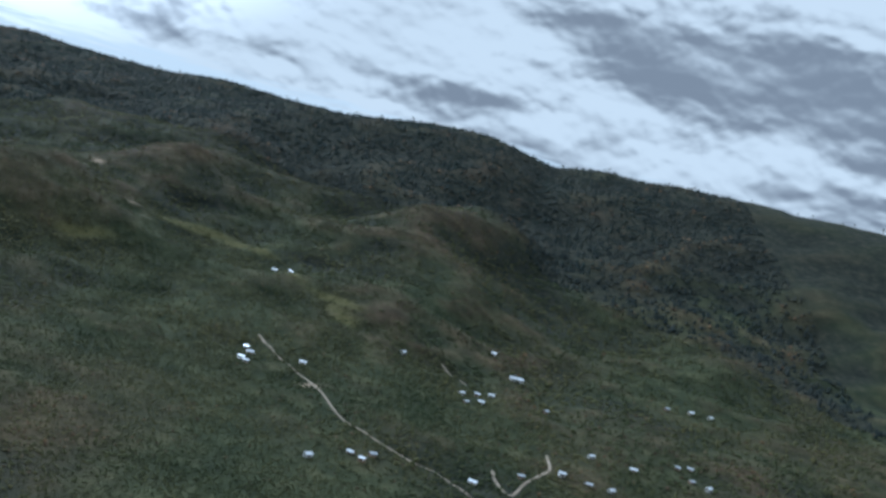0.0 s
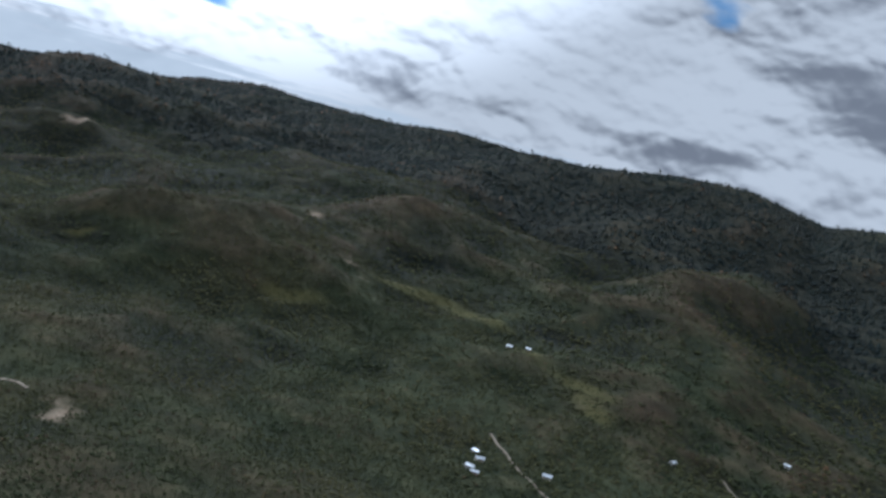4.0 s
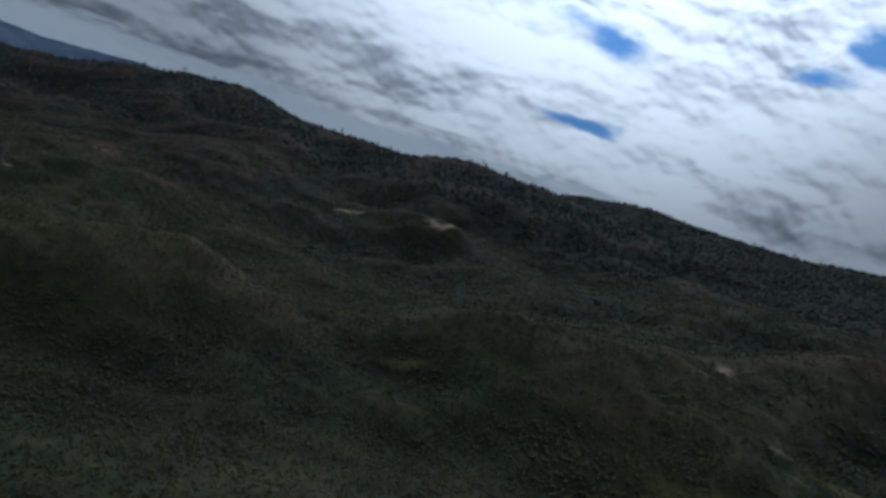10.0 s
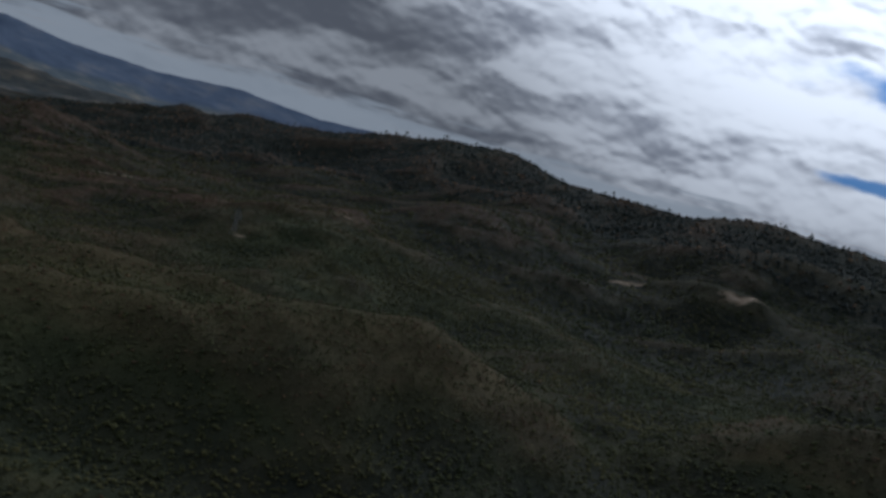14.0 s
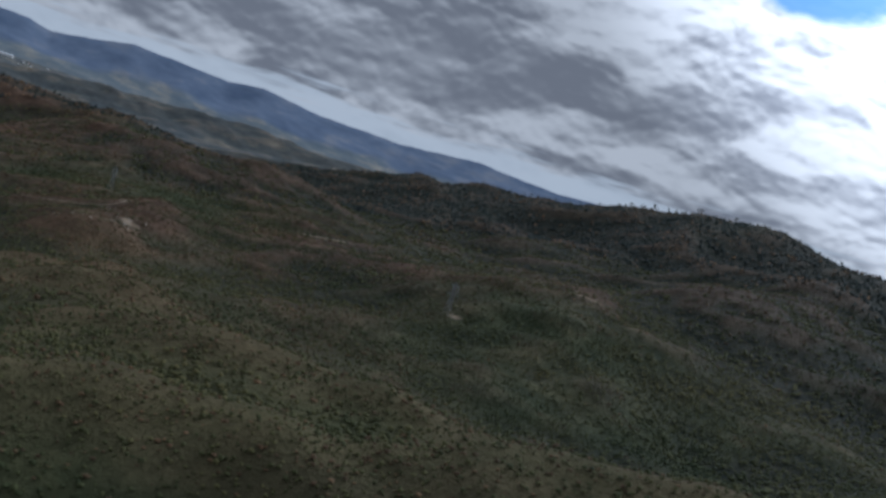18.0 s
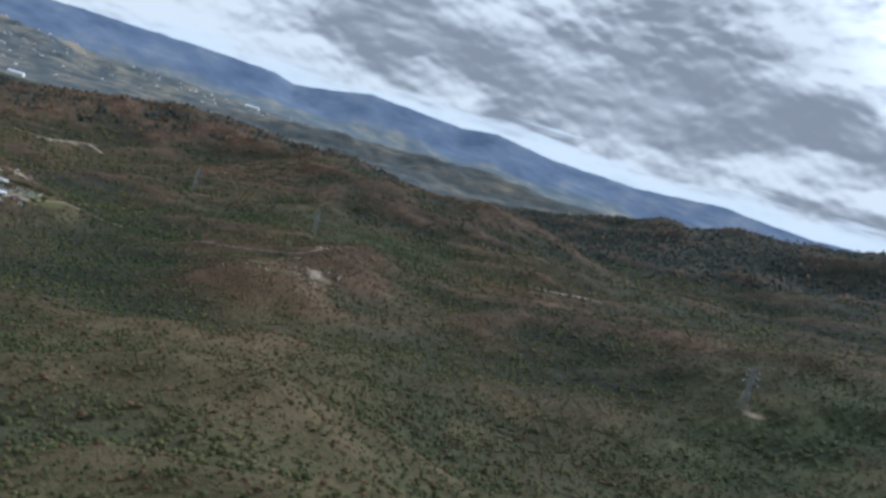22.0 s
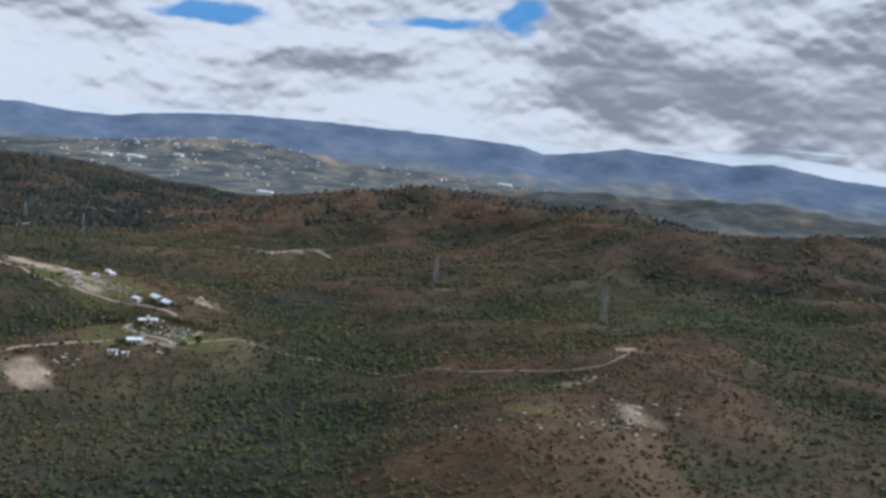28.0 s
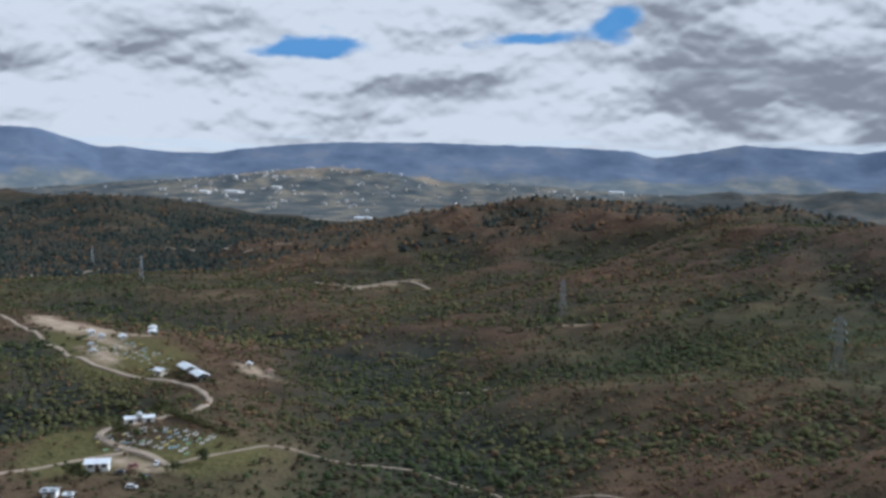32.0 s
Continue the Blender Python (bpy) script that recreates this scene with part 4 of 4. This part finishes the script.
# ---- the village by the burial ground ----
place(house("white barn with a bright sheet roof beside the dirt road", 4.6, 3.3, 1.9, 0.5, WALL_WHITE, ROOF_WHITE, 4), -1062, 492, 110)
place(house("low white hut below the barn", 2.6, 2.0, 1.5, 0.3, WALL_WHITE, ROOF_GREY, 2), -1045, 491, 100)
place(house("tiny white hut with a flat pale roof", 1.3, 1.1, 1.5, 0.2, WALL_WHITE, ROOF_WHITE, 1), -1043, 496, 100)
place(house("small cream house beside the long sheds", 4.2, 3.2, 2.1, 0.6, WALL_CREAM, ROOF_WHITE, 2), -1195, 445, 60)
RIDGE = [(-1340, 374, 9.0, 4.2, 30, ROOF_WHITE), (-1312, 387, 9.5, 4.4, 24, ROOF_WHITE), (-1262, 397, 6.0, 3.6, 36, ROOF_WHITE), (-1268, 384, 5.4, 3.4, 30, ROOF_GREY), (-1278, 374, 6.2, 3.2, 40, ROOF_WHITE), (-1292, 362, 4.6, 3.0, 42, ROOF_RUST), (-1224, 404, 4.0, 3.0, 35, ROOF_GREY), (-1238, 396, 3.6, 2.8, 50, ROOF_GREY), (-1216, 470, 2.6, 2.2, 20, ROOF_WHITE), (-1213, 479, 3.4, 2.6, 30, ROOF_RUST)]
for rx, ry, rl, rd, rt, rm in RIDGE:
    place(house("white-roofed house on the bare ridge above the road" if rm is ROOF_WHITE else "small dull-roofed house on pale bare ground", rl * 0.72, rd * 0.75, 1.7, 0.5, WALL_WHITE if rl > 5 else WALL_CREAM, rm, 3), rx, ry, rt)


def open_shed(length, depth, label):
    s = thing("open_shed", label, "shed", "long sheds")
    for x in np.linspace(-length / 2, length / 2, 5):
        for y in (-depth / 2, depth / 2):
            part("post", block(x - 0.08, y - 0.08, -1.5, x + 0.08, y + 0.08, 2.3), WOOD_DARK, s)
    for d in (1, -1):
        bm = roof_slab(length, depth / 2, 0.8, 0.5, 0.06, 24)
        if d < 0:
            bmesh.ops.rotate(bm, cent=(0, 0, 0), matrix=Matrix.Rotation(math.pi, 3, "Z"), verts=bm.verts)
        bmesh.ops.translate(bm, vec=(0, 0, 2.31), verts=bm.verts)
        part("roof", bm, ROOF_WHITE, s)
    part("back_wall", block(-length / 2 + 0.1, depth / 2 - 0.2, -1.2, length / 2 - 0.1, depth / 2 - 0.09, 2.2), WALL_WHITE, s)
    part("counter", block(-length / 3, -0.3, -1.0, length / 3, 0.3, 0.9, bevel=0.03), CONCRETE, s)
    return s


place(open_shed(8.4, 3.8, "long open shed with a white sheet roof by the road bend"), -1197, 454, 42)
place(open_shed(8.0, 3.8, "second open shed with a cream-white sheet roof, lower down the slope"), -1189, 462, 42)


def chapel():
    c = thing("gatehouse", "white gatehouse with two low roofs and a small turret between them", "gatehouse")
    for s in (-1, 1):
        x = s * 3.0
        part("wall", block(x - 1.9, -1.6, -1.2, x + 1.9, 1.6, 2.2), WALL_WHITE, c)
        part("arch", block(x - 0.7, -1.64, 0, x + 0.7, -1.602, 1.7), GLASS_DARK, c)
        for d in (1, -1):
            bm = roof_slab(3.8, 1.6, 0.6, 0.35, 0.05, 10)
            if d < 0:
                bmesh.ops.rotate(bm, cent=(0, 0, 0), matrix=Matrix.Rotation(math.pi, 3, "Z"), verts=bm.verts)
            bmesh.ops.translate(bm, vec=(x, 0, 2.22), verts=bm.verts)
            part("roof", bm, ROOF_WHITE, c)
    turret = part("turret", block(-1.0, -1.0, -1.0, 1.0, 1.0, 3.4, bevel=0.05), CONCRETE, c)
    bm = bmesh.new()
    bmesh.ops.create_cone(bm, cap_ends=True, segments=12, radius1=1.25, radius2=0.12, depth=0.9)
    bmesh.ops.translate(bm, vec=(0, 0, 3.87), verts=bm.verts)
    part("cap", bm, ROOF_GREY, turret)
    part("gate", block(-0.55, -1.06, 0, 0.55, -1.002, 2.0), WOOD_DARK, turret)
    return c


place(chapel(), -1098, 484, 120, 0, 0.72)


# ---- graves ----
def grave(label, mat, wide, cross):
    g = thing("grave", label, "grave", "graves of the burial ground")
    part("slab", block(-wide / 2, -0.9, -0.4, wide / 2, 0.9, 0.35, bevel=0.04), mat, g)
    if cross:
        bm = block(-0.07, 0.80, 0.352, 0.07, 0.92, 1.35)
        box(bm, -0.34, 0.805, 0.92, 0.34, 0.915, 1.06)
        part("cross", bm, WALL_WHITE, g)
    else:
        part("headstone", block(-wide / 2, 0.72, 0.352, wide / 2, 0.9, 1.05, bevel=0.05), mat, g)
    return g


GRAVE_BLUE = plain_material("pale_blue_paint", (0.30, 0.42, 0.48), (0.44, 0.56, 0.62), 1.0, 0.7)
GRAVE_YELLOW = plain_material("yellow_paint", (0.50, 0.40, 0.10), (0.62, 0.52, 0.20), 1.0, 0.7)
GRAVE_GREEN = plain_material("faded_green_paint", (0.24, 0.40, 0.26), (0.36, 0.52, 0.36), 1.0, 0.7)
grave_kinds = [grave("whitewashed grave with a headstone in the grass", WALL_WHITE, 1.0, False), grave("whitewashed grave with a white cross", CONCRETE, 0.9, True),
               grave("pale blue painted grave in the grass", GRAVE_BLUE, 1.0, False), grave("yellow painted grave in the grass", GRAVE_YELLOW, 0.9, True), grave("faded green painted grave in the grass", GRAVE_GREEN, 1.0, False)]
grave_rng = random.Random(11)
grave_spots = []
for (ox, oy), (ax, ay), (bx, by), n1, n2 in (((-1094, 488), (9, 23), (13, -3), 10, 6), ((-1240, 398), (44, 40), (-9, 14), 14, 5), ((-1084, 480), (10, 8), (-5, 8), 4, 4)):
    for i in range(n1):
        for j in range(n2):
            if grave_rng.random() < 0.78:
                u, v = (i + grave_rng.uniform(-0.3, 0.3)) / n1, (j + grave_rng.uniform(-0.3, 0.3)) / n2
                grave_spots.append((ox + ax * u + bx * v, oy + ay * u + by * v))
for i, (gx, gy) in enumerate(grave_spots):
    turn = 25 + grave_rng.uniform(-12, 12)
    if i < len(grave_kinds):
        place(grave_kinds[i], gx, gy, turn, 0, 0.58)
    else:
        put_copy(grave_kinds[grave_rng.choice((0, 0, 0, 1, 1, 2, 3, 4))], gx, gy, turn)


# ---- vehicles ----
def car(label, paint, pickup):
    c = thing("car", label, "car", "parked cars")
    bm = block(-1.5, -0.62, 0.28, 1.5, 0.62, 0.75, bevel=0.1)
    part("body", bm, paint, c)
    x0, x1 = (-0.35, 0.75) if pickup else (-1.1, 0.8)
    bm = bmesh.new()
    lower = [bm.verts.new((x, y, 0.752)) for x, y in ((x0 - 0.1, -0.56), (x1 + 0.3, -0.56), (x1 + 0.3, 0.56), (x0 - 0.1, 0.56))]
    upper = [bm.verts.new((x, y, 1.2)) for x, y in ((x0, -0.46), (x1 - 0.1, -0.46), (x1 - 0.1, 0.46), (x0, 0.46))]
    bm.faces.new(upper)
    bm.faces.new(lower[::-1])
    for i in range(4):
        bm.faces.new((lower[i], lower[(i + 1) % 4], upper[(i + 1) % 4], upper[i]))
    cabin = part("cabin", bm, GLASS_DARK, c)
    part("roof_panel", block(x0 - 0.02, -0.47, 1.202, x1 - 0.08, 0.47, 1.25, bevel=0.02), paint, cabin)
    for x in (-0.95, 0.95):
        for y in (-0.6, 0.6):
            bm = bmesh.new()
            bmesh.ops.create_cone(bm, cap_ends=True, segments=14, radius1=0.3, radius2=0.3, depth=0.2)
            bmesh.ops.rotate(bm, cent=(0, 0, 0), matrix=Matrix.Rotation(math.pi / 2, 3, "X"), verts=bm.verts)
            bmesh.ops.translate(bm, vec=(x, y, 0.3), verts=bm.verts)
            wheel = part("wheel", bm, RUBBER, c)
            bm = bmesh.new()
            bmesh.ops.create_cone(bm, cap_ends=True, segments=10, radius1=0.16, radius2=0.14, depth=0.04)
            bmesh.ops.rotate(bm, cent=(0, 0, 0), matrix=Matrix.Rotation(math.pi / 2, 3, "X"), verts=bm.verts)
            bmesh.ops.translate(bm, vec=(x, y + (0.121 if y > 0 else -0.121), 0.3), verts=bm.verts)
            part("rim", bm, STEEL, wheel)
    for y in (-0.42, 0.42):
        part("headlight", block(1.47, y - 0.12, 0.5, 1.53, y + 0.12, 0.62), WALL_WHITE, c)
    return c


RUBBER = plain_material("tyre_rubber", (0.015, 0.015, 0.015), (0.04, 0.04, 0.04), 2.0, 0.9)
PAINT_WHITE = plain_material("white_car_paint", (0.66, 0.67, 0.68), (0.78, 0.79, 0.80), 0.3, 0.25)
PAINT_RED = plain_material("dull_red_car_paint", (0.16, 0.03, 0.025), (0.26, 0.06, 0.05), 0.3, 0.3)
PAINT_DARK = plain_material("dark_car_paint", (0.02, 0.02, 0.025), (0.05, 0.05, 0.055), 0.3, 0.25)
place(car("white pickup parked on the dirt yard", PAINT_WHITE, True), -1067, 503, 200, -0.35, 0.8)
place(car("dull red car parked on the dirt yard", PAINT_RED, False), -1064, 499, 150, -0.35, 0.8)
place(car("dark car parked at the edge of the yard", PAINT_DARK, False), -1058, 505, 220, -0.1, 0.8)
place(car("white car parked below the yard", PAINT_WHITE, False), -1053, 504, 100, -0.1, 0.8)
place(car("dark car parked beside the barn", PAINT_DARK, True), -1060, 498, 100, -0.1, 0.8)


# ---- pylons ----
def pylon(tall=18.0):
    p = thing("pylon", "grey steel lattice pylon standing on the scrub hill", "pylon", "pylons of the power line")
    foot, waist, top = 1.7, 0.55, 0.38

    def corner(z, sx, sy):
        w = foot + (waist - foot) * z / (tall * 0.6) if z < tall * 0.6 else waist + (top - waist) * (z - tall * 0.6) / (tall * 0.4)
        return (sx * w, sy * w, z)
    levels = [-1.5, 2.6, 5.2, 7.4, 9.3, 10.8, 12.3, 13.8, 15.3, tall]
    signs = ((1, 1), (-1, 1), (-1, -1), (1, -1))
    for s in signs:
        bm = bmesh.new()
        for a, b in zip(levels, levels[1:]):
            bar(bm, corner(a, *s), corner(b, *s), 0.11)
        part("leg", bm, STEEL, p)
    for s, q in zip(signs, signs[1:] + signs[:1]):
        bm = bmesh.new()
        for a, b in zip(levels[1:], levels[2:]):
            bar(bm, corner(a, *s), corner(b, *q), 0.05)
            bar(bm, corner(a, *q), corner(b, *s), 0.05)
            bar(bm, corner(a, *s), corner(a, *q), 0.05)
        part("lattice", bm, STEEL, p)
    for z, reach in ((11.4, 3.1), (13.8, 2.6), (16.2, 2.1)):
        bm = bmesh.new()
        for y in (-0.35, 0.35):
            for s in (-1, 1):
                bar(bm, (s * 0.4, y, z), (s * reach, 0, z + 0.25), 0.08)
                bar(bm, (s * 0.4, y, z + 0.9), (s * reach, 0, z + 0.25), 0.06)
        arm = part("crossarm", bm, STEEL, p)
        for s in (-1, 1):
            bm = bmesh.new()
            for k in range(5):
                r = bmesh.ops.create_cone(bm, cap_ends=True, segments=8, radius1=0.14, radius2=0.08, depth=0.14)
                bmesh.ops.translate(bm, vec=(s * reach, 0, z + 0.1 - k * 0.2), verts=r["verts"])
            part("insulator", bm, GRAVE_BLUE, arm)
    return p


first_pylon = place(pylon(), -843, 806, 35)
for px, py, pt in ((-1158, 664, 32), (-1345, 580, 30), (-1520, 281, 20), (-1714, 140, 20), (-552, 1030, 40)):
    put_copy(first_pylon, px, py, pt)


# ---- rocks ----
def rock_mesh(seed):
    bm = bmesh.new()
    bmesh.ops.create_icosphere(bm, subdivisions=2, radius=1)
    for v in bm.verts:
        n = noise.noise(v.co * 1.3 + Vector((seed * 7.1, 0, 0)))
        v.co *= 0.8 + 0.5 * n
        v.co.z *= 0.62
    me = bpy.data.meshes.new("rock")
    bm.to_mesh(me)
    bm.free()
    me.materials.append(ROCK_PALE)
    return me


rock_meshes = [rock_mesh(k) for k in range(5)]
rock_rng = random.Random(3)
for cx, cy, spread, count in ((-1012, 641, 14, 26), (-967, 651, 11, 18), (-955, 645, 10, 14), (-1030, 480, 9, 16), (-1222, 412, 18, 10), (-940, 618, 20, 10)):
    for _ in range(count):
        x, y = cx + rock_rng.gauss(0, spread / 2), cy + rock_rng.gauss(0, spread / 2)
        r = tagged(new("rock", rock_meshes[rock_rng.randrange(5)]), "pale weathered boulder half sunk in the slope", "rock", "boulders on the slope")
        s = rock_rng.uniform(0.25, 0.85)
        r.matrix_basis = Matrix.Translation((x, y, spot(x, y))) @ Matrix.Rotation(rock_rng.uniform(0, 6.3), 4, "Z") @ Matrix.Diagonal((s * rock_rng.uniform(0.8, 1.5), s, s * rock_rng.uniform(0.6, 1.0), 1))


# ---- single trees ----
def tree(kind, tall, spread, mat, label, group, sprays):
    rng = np.random.default_rng(kind)
    t = thing("tree", label, "tree", group)
    bm = bmesh.new()
    spine = [Vector((0, 0, -0.6))]
    for k in range(1, 5):
        spine.append(Vector((rng.normal() * 0.05 * tall, rng.normal() * 0.05 * tall, tall * 0.62 * k / 4)))
    for k, (a, b) in enumerate(zip(spine, spine[1:])):
        bar(bm, a, b, tall * 0.045 * (1 - 0.2 * k))
    for _ in range(6):
        a = spine[2].lerp(spine[4], rng.uniform(0, 1))
        d = Vector((rng.normal(), rng.normal(), rng.uniform(0.4, 1.1))).normalized() * spread * rng.uniform(0.35, 0.5)
        bar(bm, a, a + d, tall * 0.018)
    part("trunk", bm, BARK, t)
    heads = [(rng.normal(size=2) * spread * 0.2, tall * rng.uniform(0.45, 0.85), spread * rng.uniform(0.24, 0.4)) for _ in range(6)]
    verts = []
    for k in range(sprays):
        (hx, hy), hz, hr = heads[k % len(heads)]
        d = rng.normal(size=3)
        d /= np.linalg.norm(d)
        c = np.array([hx, hy, hz]) + d * hr * rng.uniform(0.5, 1.05) * np.array([1, 1, 0.75])
        verts.append(c + rng.normal(size=(3, 3)) * spread * 0.065)
    me = bpy.data.meshes.new("crown")
    verts = np.concatenate(verts)
    fill(me, verts, np.arange(len(verts)).reshape(-1, 3))
    me.materials.append(mat)
    crown = new("crown", me)
    crown.parent = t
    return t


yard_trees = [tree(21, 3.2, 3.6, LEAF_GREEN, "round dark green tree by the village road", "village trees", 260), tree(22, 2.6, 3.0, LEAF_GREEN, "low bushy green tree by the village road", "village trees", 220)]
tree_rng = random.Random(6)
for i, (tx, ty) in enumerate(((-1093, 476), (-1087, 484), (-1085, 486), (-1083, 491), (-1057, 489), (-1056, 492), (-1139, 470), (-1150, 463), (-1147, 468), (-1179, 470), (-1071, 512), (-1064, 508), (-1135, 500), (-1190, 455))):
    (place if i < 2 else put_copy)(yard_trees[i % 2], tx, ty, tree_rng.uniform(0, 360))
ridge_trees = [tree(31 + k, 8.0 + k, 5.0 + 0.6 * k, LEAF_GREEN, "dark tree standing against the sky on the ridge", "trees on the ridge line", 110) for k in range(4)]
ridge_spots = []
for crest, lo, hi, every in ((BACK_RIDGE, 1, 11, 26), (FAR_BACK, 2, 8, 34), (HUMP_RIDGE, 1, 7, 34), (CLIFF_RIDGE, 0, 5, 15)):
    for (ax, ay, _), (bx, by, _) in zip(crest[lo:hi], crest[lo + 1:hi + 1]):
        n = max(1, int(math.hypot(bx - ax, by - ay) / every))
        for k in range(n):
            if tree_rng.random() < 0.75:
                u = (k + tree_rng.uniform(0, 1)) / n
                ridge_spots.append((ax + (bx - ax) * u + tree_rng.gauss(0, 6), ay + (by - ay) * u + tree_rng.gauss(0, 6)))
for i, (tx, ty) in enumerate(ridge_spots):
    if i < 4:
        place(ridge_trees[i], tx, ty, 0)
    else:
        s = tree_rng.uniform(0.55, 1.05)
        copy_thing(ridge_trees[tree_rng.randrange(4)], Matrix.Translation((tx, ty, spot(tx, ty))) @ Matrix.Rotation(tree_rng.uniform(0, 6.3), 4, "Z") @ Matrix.Scale(s, 4))


# ---- the hedge of the burial ground ----
def hedge(points):
    rng = np.random.default_rng(9)
    line = smooth_line(points, 0.5)
    verts = []
    for x, y in line:
        z = spot(x, y)
        for _ in range(26):
            c = np.array([x, y, z]) + np.array([rng.normal() * 0.4, rng.normal() * 0.4, rng.uniform(0.1, 1.7)])
            verts.append(c + rng.normal(size=(3, 3)) * 0.2)
    verts = np.concatenate(verts)
    me = bpy.data.meshes.new("hedge")
    fill(me, verts, np.arange(len(verts)).reshape(-1, 3))
    me.materials.append(LEAF_GREEN)
    return tagged(new("hedge", me), "clipped dark green hedge along the burial ground", "hedge")


hedge([(-1116, 483), (-1106, 490), (-1098, 497), (-1093, 505), (-1089, 513)])


# ---- the town in the far plain ----
def town():
    rng = random.Random(15)
    kinds = [house("pale house of the far town with a light roof", 7, 5.5, 3.4, 1.2, WALL_WHITE, ROOF_WHITE, 4, "houses of the far town"),
             house("cream house of the far town with a dull roof", 8, 5.5, 3.2, 1.3, WALL_CREAM, ROOF_GREY, 4, "houses of the far town"),
             house("small house of the far town with a rusty roof", 6, 5, 2.8, 1.2, WALL_WHITE, ROOF_RUST, 4, "houses of the far town")]
    spots = []
    for cx, cy, sx, sy, n in ((-3950, -250, 110, 260, 70), (-3600, -430, 160, 130, 50), (-3300, -150, 160, 160, 26), (-4000, 500, 150, 250, 26), (-3500, 150, 200, 160, 18)):
        spots += [(rng.gauss(cx, sx), rng.gauss(cy, sy)) for _ in range(n)]
    for i, (x, y) in enumerate(spots):
        if i < 3:
            place(kinds[i], x, y, 30)
        else:
            put_copy(kinds[rng.choice((0, 1, 1, 2))], x, y, rng.uniform(0, 180))
    for x, y, l, d, t in ((-2733, 148, 34, 12, 75), (-3519, -409, 60, 26, 60), (-3460, -470, 30, 16, 70), (-4100, 640, 46, 20, 80), (-3560, -300, 30, 14, 60)):
        place(house("long white warehouse in the far plain", l, d, 6, 2.4, WALL_WHITE, ROOF_WHITE, 4, "warehouses of the far plain"), x, y, t)


town()
